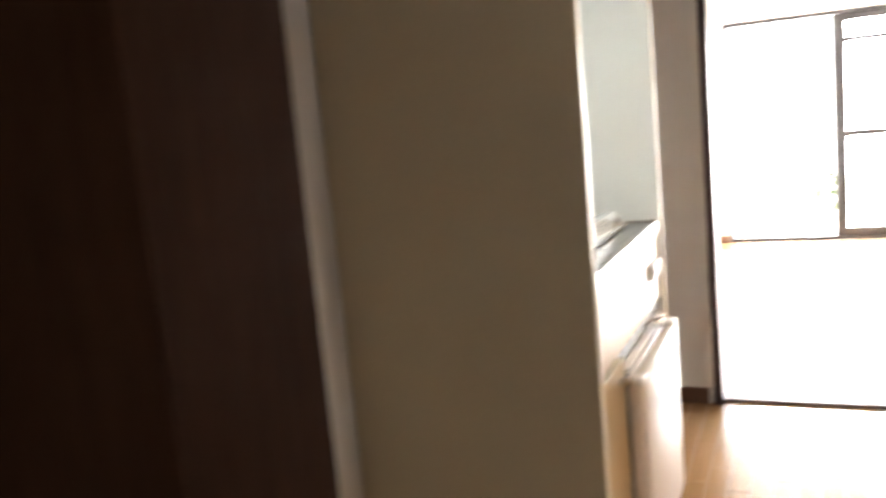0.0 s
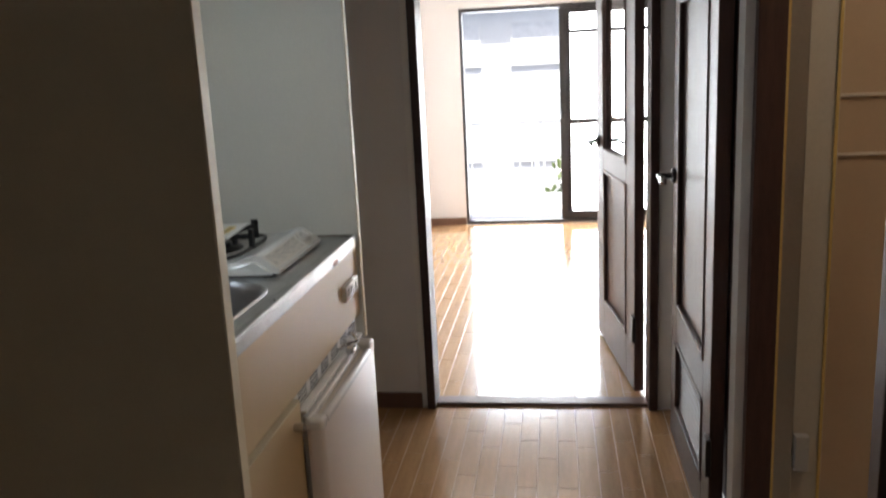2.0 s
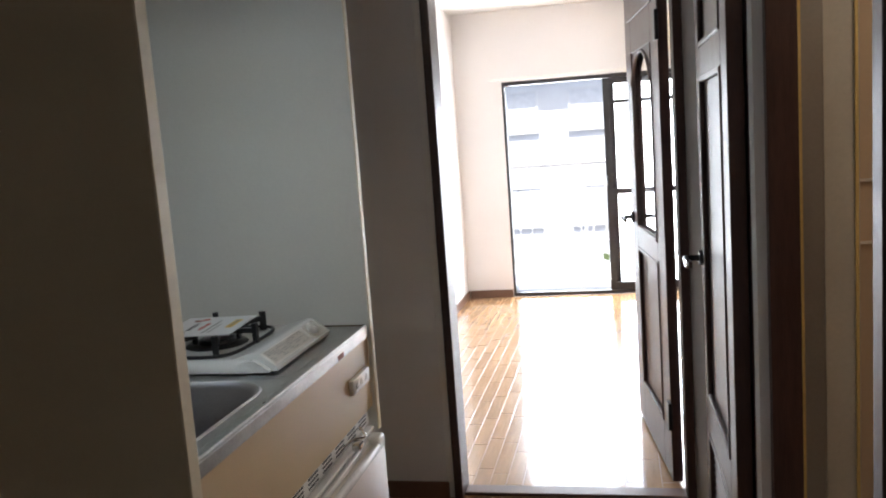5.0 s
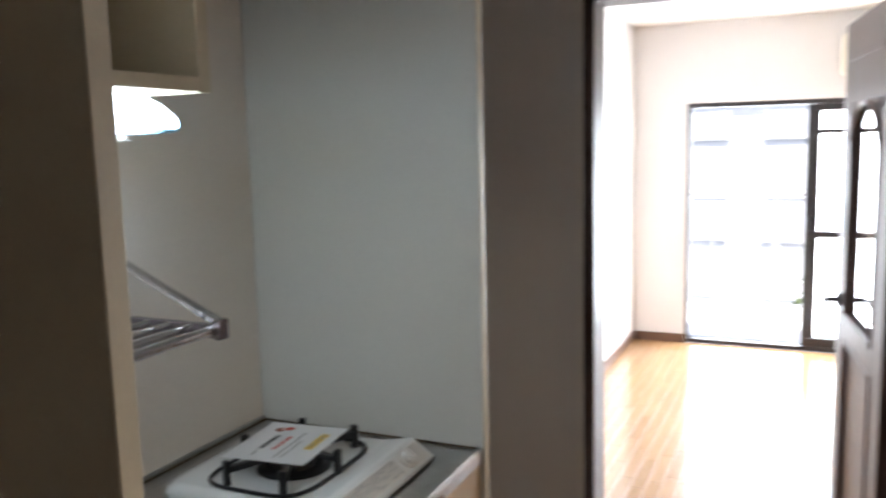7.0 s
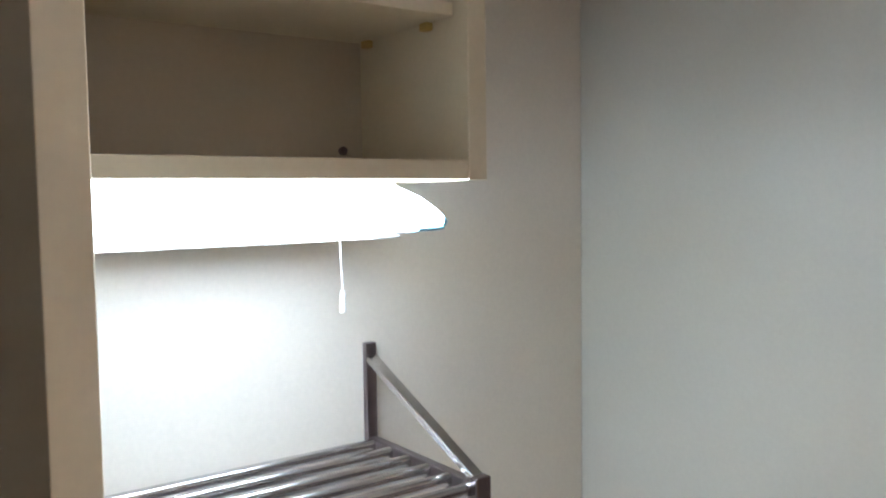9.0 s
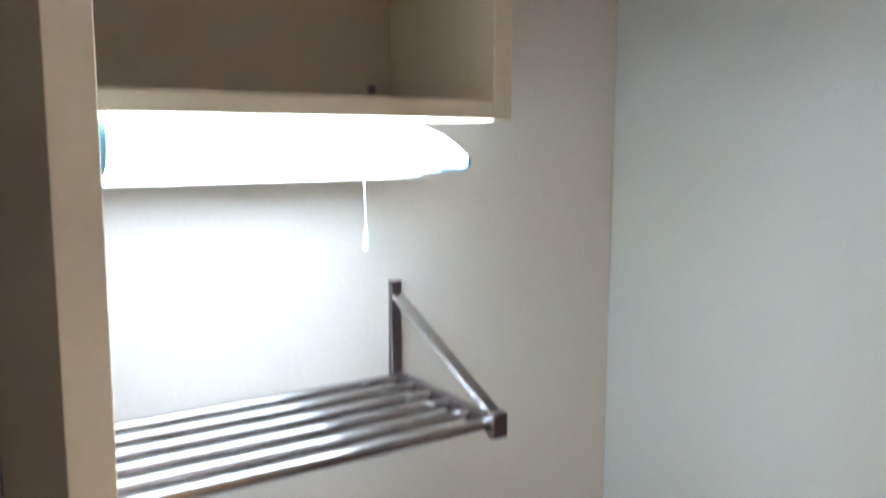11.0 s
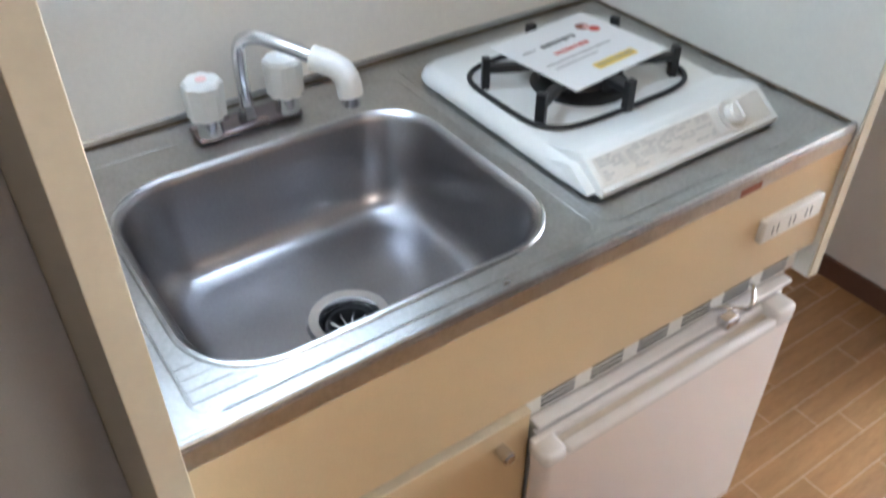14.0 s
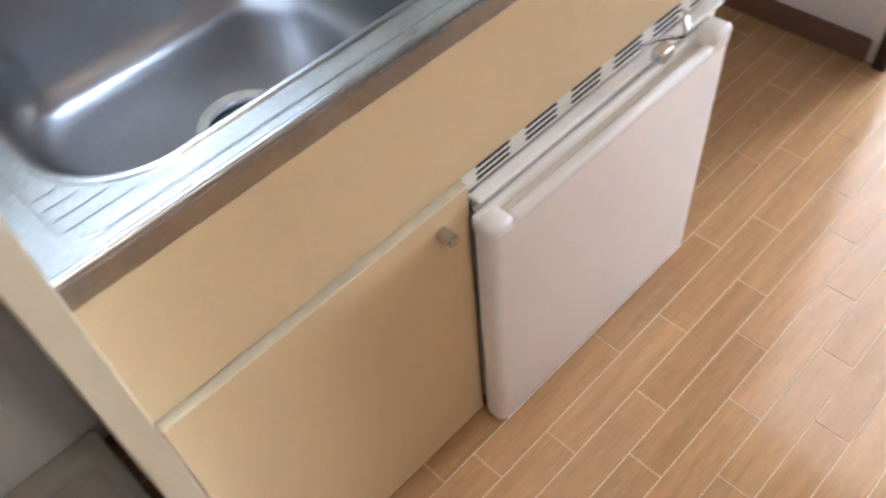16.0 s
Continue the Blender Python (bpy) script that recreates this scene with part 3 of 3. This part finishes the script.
for k in range(10):
    a = k * 0.628
    part("rib", cyl((DR[0] + 0.010 * math.cos(a), DR[1] + 0.010 * math.sin(a), 0.612), (DR[0] + 0.031 * math.cos(a), DR[1] + 0.031 * math.sin(a), 0.618), 0.0022, n=6), M_CHROME, basin)
for x, y1 in ((-0.100, 0.043), (-0.082, 0.053), (-0.064, 0.072), (-0.046, 0.090)):
    part("drip_groove", box(x - 0.005, x + 0.005, 0.019, y1, 0.8002, 0.8013, 0.0005), M_STEEL, ct)
part("pressed_line", loft([rounded(BACK + 0.06, -0.016, 0.014, 0.556, 0.03, 0.8004, 6), rounded(BACK + 0.062, -0.018, 0.016, 0.554, 0.03, 0.8012, 6), rounded(BACK + 0.064, -0.020, 0.018, 0.552, 0.03, 0.8004, 6)], close_last=False), M_STEEL, ct, smooth=True)
part("pressed_line", loft([rounded(BACK + 0.04, -0.022, 0.57, WIDE - 0.02, 0.02, 0.8004, 6), rounded(BACK + 0.042, -0.024, 0.572, WIDE - 0.022, 0.02, 0.8012, 6), rounded(BACK + 0.044, -0.026, 0.574, WIDE - 0.024, 0.02, 0.8004, 6)], close_last=False), M_STEEL, ct, smooth=True)
part("rust_mark", box(0.0092, 0.0096, 0.79, 0.835, 0.772, 0.785), M_STAIN, ct, "brown rust mark")

# tap
tp = thing("mixer_tap", (-0.52, 0.295, 0.80), "chrome two-knob sink tap with white plastic knobs", "tap")
# chrome base plate; the dark reflection on it is given as a dark colour
part("base_bar", box(-0.545, -0.495, 0.21, 0.375, 0.801, 0.812, 0.004, 3), M_RACKD, tp, "metal base plate, its dark reflection put into the colour", True)
TX = -0.508
for i, y in enumerate((0.232, 0.356)):
    c = part("valve", cyl((TX, y, 0.811), (TX, y, 0.84), 0.019, 0.017, n=24), M_CHROME, tp, smooth=True)
    rows = []
    for r, z in ((0.020, 0.838), (0.027, 0.841), (0.0285, 0.885), (0.0285, 0.892), (0.024, 0.897), (0.004, 0.8975)):
        rows.append([(TX + (r + (-0.0022 if k % 3 == 0 else 0.001) * (r > 0.01)) * math.cos(6.2832 * k / 24), y + (r + (-0.0022 if k % 3 == 0 else 0.001) * (r > 0.01)) * math.sin(6.2832 * k / 24), z) for k in range(24)])
    k = part("knob", loft(rows, True), M_PLASTIC, tp, "ribbed white plastic knob", True)
    part("mark", cyl((TX, y, 0.8976), (TX, y, 0.8986), 0.008, n=20), M_PINK if i == 0 else M_PAPER, k)
part("spout", tube([(-0.52, 0.296, 0.812), (-0.52, 0.296, 0.90), (-0.517, 0.30, 0.93), (-0.50, 0.312, 0.943), (-0.475, 0.33, 0.942), (-0.41, 0.376, 0.925)], 0.0102), M_CHROME, tp, smooth=True)
part("spout_nut", cyl((-0.52, 0.296, 0.812), (-0.52, 0.296, 0.832), 0.016, 0.012, n=6), M_CHROME, tp)
part("spray_head", tube([(-0.422, 0.367, 0.928), (-0.40, 0.383, 0.923), (-0.382, 0.394, 0.91), (-0.376, 0.397, 0.882)], 0.018, n=18), M_PLASTIC, tp, "white plastic swivel spray head", True)
part("nozzle", cyl((-0.376, 0.397, 0.868), (-0.376, 0.397, 0.884), 0.0135, n=18), M_CHROME, tp, smooth=True)

# gas stove
X0, X1, Y0, Y1 = -0.497, -0.066, 0.58, 0.964
sv = thing("gas_stove", (-0.28, 0.78, 0.80), "white enamel single-burner gas stove on the worktop", "stove")
part("body", loft([rounded(X0, -0.10, Y0, Y1, 0.035, 0.805), rounded(X0 - 0.002, -0.10, Y0 - 0.002, Y1 + 0.002, 0.035, 0.812), rounded(X0 + 0.002, -0.10, Y0 + 0.002, Y1 - 0.002, 0.035, 0.824), rounded(X0 + 0.014, -0.11, Y0 + 0.014, Y1 - 0.014, 0.03, 0.832), rounded(X0 + 0.02, -0.12, Y0 + 0.02, Y1 - 0.02, 0.028, 0.833)], True), M_WHITE, sv, smooth=True)
part("foot_strip", box(X0 + 0.01, X1 - 0.006, Y0 + 0.01, Y1 - 0.01, 0.801, 0.805), M_BLACK, sv)
hb = bmesh.new()
prof = ((-0.185, 0.806), (-0.185, 0.8335), (-0.165, 0.836), (-0.128, 0.848), (-0.112, 0.848), (X1 + 0.002, 0.815), (X1, 0.806))
ends = [[hb.verts.new((x, y, z)) for x, z in prof] for y in (Y0 + 0.001, Y1 - 0.001)]
hb.faces.new(ends[0])
hb.faces.new(ends[1][::-1])
for q in range(len(prof)):
    r = (q + 1) % len(prof)
    hb.faces.new((ends[0][q], ends[1][q], ends[1][r], ends[0][r]))
bmesh.ops.recalc_face_normals(hb, faces=hb.faces[:])
bmesh.ops.bevel(hb, geom=[e for e in hb.edges if len({v.co.y for v in e.verts}) == 1 and max(v.co.z for v in e.verts) > 0.814 and max(v.co.x for v in e.verts) > -0.18], offset=0.014, segments=4, affect="EDGES")
part("front_hood", hb, M_WHITE, sv, smooth=True)
slope = Matrix.Translation((-0.0878, 0.768, 0.8325)) @ Matrix.Rotation(radians(36.5), 4, "Y") @ Matrix.Translation((0, 0, -0.0078))
pn = part("control_panel", moved(box(-0.023, 0.023, -0.172, 0.172, 0.0, 0.009, 0.003, 2), slope), M_PLASTIC, sv, "sloped white control panel", True)
part("label_plate", moved(box(-0.019, 0.019, -0.165, 0.06, 0.0092, 0.0097), slope), M_PRINT, pn, "printed instruction label")
print_rng = random.Random(4)
for k in range(7):
    y = -0.16
    while y < 0.05:
        w = print_rng.uniform(0.006, 0.03)
        if print_rng.random() < 0.75:
            part("print_bar", moved(box(-0.0165 + k * 0.005, -0.0148 + k * 0.005, y, min(y + w, 0.055), 0.0098, 0.0101), slope), M_INK, pn)
        y += w + print_rng.uniform(0.003, 0.008)
ks = part("knob_ring", moved(cyl((0, 0.098, 0.009), (0, 0.098, 0.0115), 0.024, n=32), slope), M_PRINT, pn, "printed dial ring", True)
part("knob", moved(cyl((0, 0.098, 0.0115), (0, 0.098, 0.028), 0.018, 0.016, n=28, bevel=0.003), slope), M_PLASTIC, pn, "round white knob", True)
part("grip", moved(box(-0.014, 0.014, 0.095, 0.101, 0.0282, 0.033, 0.002), slope), M_PLASTIC, ks)
GX, GY = -0.29, 0.752
bowl = part("burner_bowl", cyl((GX, GY, 0.8335), (GX, GY, 0.838), 0.078, 0.072, n=36), M_BLACK, sv, smooth=True)
bn = part("burner", cyl((GX, GY, 0.838), (GX, GY, 0.848), 0.046, 0.042, n=36, bevel=0.002), M_BLACK, sv, smooth=True)
part("burner_cap", cyl((GX, GY, 0.848), (GX, GY, 0.853), 0.033, 0.026, n=30, bevel=0.002), M_RACKD, bn, smooth=True)
gr = part("pan_support", tube([(GX - 0.012 + 0.118 * math.copysign(abs(math.cos(a)) ** 0.45, math.cos(a)), GY + 0.005 + 0.155 * math.copysign(abs(math.sin(a)) ** 0.45, math.sin(a)), 0.838) for a in [6.2832 * q / 48 for q in range(49)]], 0.0042, n=8, samples=2), M_BLACK, sv, smooth=True)
for a, reach in ((64, 0.155), (117, 0.155), (180, 0.13), (243, 0.155), (296, 0.155), (358, 0.113)):
    m = Matrix.Translation((GX, GY, 0)) @ Matrix.Rotation(radians(a), 4, "Z")
    pb = boxes((0.058, reach, -0.0075, 0.0075, 0.860, 0.8725), (reach - 0.012, reach, -0.0075, 0.0075, 0.8345, 0.884), (0.058, 0.066, -0.0075, 0.0075, 0.846, 0.860), bevel=0.0015)
    part("prong", moved(pb, m), M_BLACK, gr)

# instruction card lying on the pan support
cm = Matrix.Translation((-0.318, 0.770, 0.8738)) @ Matrix.Rotation(radians(6), 4, "Z")
cdn = thing("notice_card", (-0.32, 0.79, 0.894), "white printed notice card lying on the stove", "card")
part("card", moved(box(-0.092, 0.092, -0.105, 0.105, -0.0008, 0.0008), cm), M_PAPER, cdn)
part("print_bar", moved(box(0.052, 0.069, -0.028, 0.06, 0.0009, 0.0013), cm), M_YELLOW, cdn, "yellow printed bar")
card_rng = random.Random(11)
for x, h, y, y1, ink in ((-0.042, 0.012, -0.045, 0.03, M_BLACK), (-0.04, 0.006, -0.085, -0.055, M_INK), (-0.012, 0.010, -0.045, 0.03, M_RED), (0.012, 0.005, -0.085, 0.055, M_INK), (0.026, 0.004, -0.08, 0.01, M_INK), (0.0575, 0.006, -0.022, 0.054, M_INK)):
    while y < y1:
        w = card_rng.uniform(0.4, 0.9) * h
        part("print_bar", moved(box(x, x + h * card_rng.uniform(0.7, 1.0), y, y + w, 0.0014, 0.0017), cm), ink, cdn)
        y += w + 0.3 * h
part("print_spot", moved(cyl((-0.05, 0.063, 0.0009), (-0.05, 0.063, 0.0013), 0.012, n=16), cm), M_STAIN, cdn)
part("print_spot", moved(cyl((-0.032, 0.072, 0.0014), (-0.032, 0.072, 0.0017), 0.010, n=16), cm), M_RED, cdn)
part("print_spot", moved(cyl((-0.045, 0.066, 0.0014), (-0.045, 0.066, 0.0017), 0.006, n=16), cm), M_PINK, cdn)

# small refrigerator
fg = thing("mini_refrigerator", (-0.25, 0.69, 0), "small white refrigerator built in under the worktop", "refrigerator")
part("body", box(-0.50, 0.012, 0.442, 0.99, 0.02, 0.524, 0.006), M_PLASTIC, fg)
part("gasket", box(0.0125, 0.022, 0.436, 0.955, 0.03, 0.522, 0.002), M_GREY, fg, "grey rubber door gasket")
dr = part("door", box(0.0225, 0.063, 0.422, 0.952, 0.02, 0.508, 0.013, 5), M_FRIDGE, fg, smooth=True)
part("grip_rail", box(0.0225, 0.034, 0.4225, 0.9515, 0.495, 0.5235, 0.004, 3), M_TRIM, dr, "raised grip rail behind the door top", True)
part("grip_lip", box(0.046, 0.0645, 0.462, 0.905, 0.497, 0.5175, 0.007, 4), M_TRIM, dr, "rounded front lip of the grip", True)
# groove strip is darker and more beige than the trim beside it
part("grip_groove", box(0.0345, 0.0455, 0.452, 0.902, 0.500, 0.5125, 0.002), M_GROOVE, dr, "darker beige groove of the grip")
part("trim_line", box(0.0632, 0.0638, 0.435, 0.94, 0.024, 0.028), M_PAPER, dr)
part("end_cap", box(0.024, 0.0632, 0.902, 0.9525, 0.492, 0.531, 0.009, 4), M_TRIM, dr, "rounded end cap of the grip", True)
part("end_cap", box(0.024, 0.0632, 0.4215, 0.4615, 0.492, 0.5215, 0.009, 4), M_TRIM, dr, "rounded end cap of the grip", True)
part("silver_strip", box(0.0005, 0.0218, 0.44, 0.99, 0.5245, 0.5335, 0.003), M_TRIM, fg, "pale ledge behind the door")
for y in (0.47, 0.92):
    part("foot", cyl((-0.02, y, 0), (-0.02, y, 0.02), 0.015, n=14), M_BLACK, fg)
vg = thing("vent_grille", (0, 0.72, 0.535), "chromed vent grille with black slots above the refrigerator", "vent")
part("plate", box(-0.016, -0.002, 0.436, WIDE - 0.03, 0.531, 0.5715, 0.001), M_PLASTIC, vg)
for k in range(6):
    for j in range(3):
        y = 0.462 + k * 0.094
        part("slot", box(-0.003, -0.0008, y, y + 0.062, 0.5395 + j * 0.0105, 0.5437 + j * 0.0105), M_BLACK, vg)
lk = thing("cord_latch", (0.01, 0.86, 0.55), "small metal latch with a wire loop on the refrigerator", "latch")
part("wire", tube([(0.0, 0.80, 0.545), (0.02, 0.82, 0.558), (0.04, 0.85, 0.556), (0.02, 0.88, 0.566), (0.002, 0.90, 0.555)], 0.0035), M_CHROME, lk, smooth=True)
part("body", box(0.022, 0.045, 0.795, 0.825, 0.536, 0.556, 0.004), M_RACK, lk)

ol = thing("power_outlet", (0.0, 0.94, 0.68), "cream surface-mounted triple power outlet", "outlet")
part("plate", box(0.0005, 0.016, 0.868, 1.012, 0.656, 0.697, 0.004, 3), M_PLASTIC, ol, smooth=True)
for y in (0.895, 0.935, 0.975):
    for dy in (-0.006, 0.006):
        part("slot", box(0.0157, 0.0164, y + dy - 0.001, y + dy + 0.001, 0.668, 0.685), M_BLACK, ol)

# open wall cabinet
uc = thing("wall_cabinet", (-0.45, 0.28, 1.59), "open cream wall cabinet above the sink", "cabinet")
UX = -0.305
part("side", box(BACK + 0.001, UX, 0.5485, 0.579, 1.588, CEIL, 0.0015), M_EDGE, uc)
part("side", box(BACK + 0.001, UX, -0.011, 0.008, 1.59, CEIL, 0.0015), M_EDGE, uc)
part("bottom", box(BACK + 0.001, UX, 0.0085, 0.5475, 1.59, 1.615, 0.0015), M_EDGE, uc)
part("back", box(BACK + 0.001, BACK + 0.008, 0.0085, 0.5475, 1.6155, CEIL), M_BACK, uc)
part("shelf", box(BACK + 0.009, UX - 0.03, 0.009, 0.547, 1.81, 1.828, 0.001), M_EDGE, uc)
for x in (-0.56, -0.40):
    part("shelf_peg", box(x, x + 0.018, 0.535, 0.5475, 1.798, 1.8095, 0.002), M_RUBBER, uc, "yellowed plastic shelf peg")
part("bolt", cyl((BACK + 0.008, 0.511, 1.64), (BACK + 0.013, 0.511, 1.64), 0.007, n=16), M_RACKD, uc, "steel bolt head", True)

# tube lamp below the cabinet
lp = thing("tube_lamp", (-0.40, 0.27, 1.5), "lit fluorescent tube lamp with blue-grey end caps under the cabinet", "lamp")


def lamp_ring(y, half, top, low, cx=-0.392):
    """A rounded cross-section of the lamp, flattened above and full below."""
    mid = low + (top - low) * 0.6
    out = []
    for k in range(28):
        q = 2 * math.pi * k / 28
        c, e = math.cos(q), math.sin(q)
        out.append((cx + half * math.copysign(abs(c) ** 0.7, c), y, mid + ((top - mid) if e > 0 else (mid - low)) * math.copysign(abs(e) ** 0.8, e)))
    return out


part("diffuser", loft([lamp_ring(0.0625, 0.062, 1.5885, 1.520), lamp_ring(0.43, 0.062, 1.5885, 1.520), lamp_ring(0.465, 0.061, 1.584, 1.520), lamp_ring(0.498, 0.058, 1.571, 1.520), lamp_ring(0.522, 0.053, 1.556, 1.5205), lamp_ring(0.535, 0.046, 1.547, 1.521)], True, True), M_LAMP, lp, "glowing white diffuser", True)
part("end_cap", loft([lamp_ring(0.5355, 0.047, 1.5475, 1.5205), lamp_ring(0.545, 0.041, 1.541, 1.522), lamp_ring(0.552, 0.03, 1.535, 1.523), lamp_ring(0.554, 0.01, 1.529, 1.524)], True, True), M_TEAL, lp, "blue-grey end cap", True)
part("corner_shoe", loft([lamp_ring(0.485, 0.060, 1.528, 1.5185), lamp_ring(0.515, 0.056, 1.528, 1.519), lamp_ring(0.535, 0.048, 1.528, 1.5195)], True, True), M_TEAL, lp, "blue-grey lower edge of the end cap", True)
part("end_cap", loft([lamp_ring(0.015, 0.060, 1.5885, 1.522), lamp_ring(0.025, 0.065, 1.589, 1.518), lamp_ring(0.062, 0.065, 1.589, 1.518)], True, True), M_TEAL, lp, "blue-grey end cap", True)
part("housing", boxes((-0.478, -0.466, 0.0, 0.535, 1.506, 1.5895), (-0.466, -0.455, 0.0, 0.535, 1.506, 1.510), bevel=0.001), M_PLASTIC, lp, "white metal lamp housing")
part("cord_guide", box(-0.40, -0.37, 0.345, 0.375, 1.513, 1.5198, 0.002), M_PLASTIC, lp)
part("pull_cord", cyl((-0.42, 0.413, 1.514), (-0.42, 0.416, 1.44), 0.0009, n=8), M_PAPER, lp)
part("cord_bead", cyl((-0.42, 0.416, 1.44), (-0.42, 0.416, 1.410), 0.0035, 0.0052, n=14, bevel=0.001), M_PLASTIC, lp, smooth=True)

# drying rack
rk = thing("dish_rack", (-0.45, 0.28, 1.16), "wall-mounted steel dish drying rack with round bars", "rack")
for y in (0.555, 0.0):
    part("upright", box(BACK, BACK + 0.012, y - 0.010, y + 0.010, 1.15, 1.33, 0.002), M_RACKD, rk, "dark steel bracket upright")
    part("arm", box(BACK + 0.0125, -0.298, y - 0.008, y + 0.008, 1.15, 1.175, 0.002), M_RACKD, rk, "dark steel bracket arm")
    st = box(0, 0.315, -0.010, 0.010, -0.005, 0.005, 0.0015)
    part("strut", moved(st, Matrix.Translation((BACK + 0.012, y, 1.305)) @ Matrix.Rotation(radians(24.5), 4, "Y")), M_RACK, rk)
    part("end_clip", box(-0.304, -0.288, y - 0.013, y + 0.013, 1.148, 1.185, 0.003), M_RACKD, rk)
for k in range(6):
    x = -0.565 + k * 0.0515
    part("bar", cyl((x, 0.008, 1.1655), (x, 0.546, 1.1655), 0.0095, n=16), M_RACK, rk, smooth=True)

# washing machine tray in the recess
tr = thing("washing_machine_tray", (-0.2, -0.5, 0), "pale plastic washing machine tray on the floor", "tray")
part("tray", loft([rounded(-0.442, 0.0, -0.98, -0.066, 0.012, 0.004), rounded(-0.444, 0.003, -0.983, -0.064, 0.012, 0.046), rounded(-0.441, 0.0, -0.980, -0.067, 0.012, 0.05), rounded(-0.412, -0.022, -0.96, -0.082, 0.02, 0.05), rounded(-0.405, -0.03, -0.953, -0.088, 0.03, 0.044), rounded(-0.400, -0.036, -0.947, -0.094, 0.03, 0.03)], True), M_TRAY, tr, smooth=True)
wo = thing("wall_outlet", (-0.447, -0.27, 1.0), "small white wall outlet above the tray", "outlet")
part("plate", box(-0.4465, -0.439, -0.288, -0.25, 0.975, 1.055, 0.003), M_PLASTIC, wo)
part("socket", box(-0.4388, -0.436, -0.28, -0.258, 1.015, 1.045, 0.002), M_GREY, wo)

# floor drain cap
fd = thing("floor_cap", (0.868, 0.755, 0), "round chrome floor drain cap", "floor drain")
cx, cy = 0.868, 0.755
rg = lambda r, z: [(cx + r * math.cos(6.2832 * k / 36), cy + r * math.sin(6.2832 * k / 36), z) for k in range(36)]
part("flange", loft([rg(0.042, 0.002), rg(0.040, 0.007), rg(0.030, 0.008), rg(0.028, 0.0065), rg(0.002, 0.0065)], True), M_CHROME, fd, smooth=True)
part("cap", loft([rg(0.016, 0.0066), rg(0.015, 0.0085), rg(0.002, 0.0085)], True), M_RACK, fd, smooth=True)

# ---- floors ----
# where the end joints of a strip fall along the hall, strip by strip
PHASE = {-3: 0.315, -2: 0.21, -1: 0.085, 0: 0.275, 1: 0.14, 2: 0.01, 3: 0.14, 4: 0.093, 5: 0.25, 6: 0.146}


def plank_floor(name, x0, x1, y0, y1, label, limit, away):
    """Narrow boards along y on a bed as pale as the joints' glint; the nearest ones are pieces of their own."""
    f = structure(name, box(x0, x1, y0, y1, -0.08, -0.0008), M_SEAM_GLINT, label, "floor")
    pitch, meshes, pieces = 0.0633, {}, []
    rng = random.Random(5)
    first = 0.372 - math.ceil((0.372 - x0) / pitch) * pitch
    n = int(math.ceil((x1 - first) / pitch))
    for i in range(n):
        a, b = max(first + i * pitch, x0), min(first + (i + 1) * pitch, x1)
        col = round((first - 0.372) / pitch) + i
        y = PHASE.get(col, rng.uniform(0, 0.32))
        y -= math.ceil((y - y0) / 0.322) * 0.322
        while y < y1:
            ln = 0.322
            s, e = max(y, y0), min(y + ln, y1)
            if e - s > 0.02 and b - a > 0.01:
                pieces.append((a + 0.0010, b - 0.0010, s + 0.0010, e - 0.0010))
            y += ln
    pieces.sort(key=lambda p: (p[0] + p[1] - 1.0) ** 2 / 4 + ((p[2] + p[3]) / 2 - away) ** 2)

    def slab(w, l):
        return box(-w / 2, w / 2, -l / 2, l / 2, -0.0025, 0, 0.0009, 1)
    rest = bmesh.new()
    for k, (a, b, s, e) in enumerate(pieces):
        w, l = round(b - a, 3), round(e - s, 2)
        if k < limit:
            if (w, l) not in meshes:
                meshes[w, l] = mesh_of(slab(b - a, e - s), "plank", M_FLOOR)
            o = new("plank", meshes[w, l])
            o.location = ((a + b) / 2, (s + e) / 2, 0)
            o.parent = f
        else:
            vs = [rest.verts.new(p) for p in ((a, s, 0), (b, s, 0), (b, e, 0), (a, e, 0), (a, s, -0.0025), (b, s, -0.0025), (b, e, -0.0025), (a, e, -0.0025))]
            for q in ((0, 1, 2, 3), (0, 4, 5, 1), (1, 5, 6, 2), (2, 6, 7, 3), (3, 7, 4, 0)):
                rest.faces.new([vs[j] for j in q])
    if rest.faces:
        tagged(part("plank_field", rest, M_FLOOR, f), kind="stuff")
    else:
        rest.free()


plank_floor("floor_hall", -0.586, 0.985, -2.6, 1.72, "glossy brown wooden strip floor of the hall", 290, 0.4)
plank_floor("floor_room", -0.515, 2.2, 1.722, 5.39, "glossy brown wooden strip floor of the room", 290, 2.6)
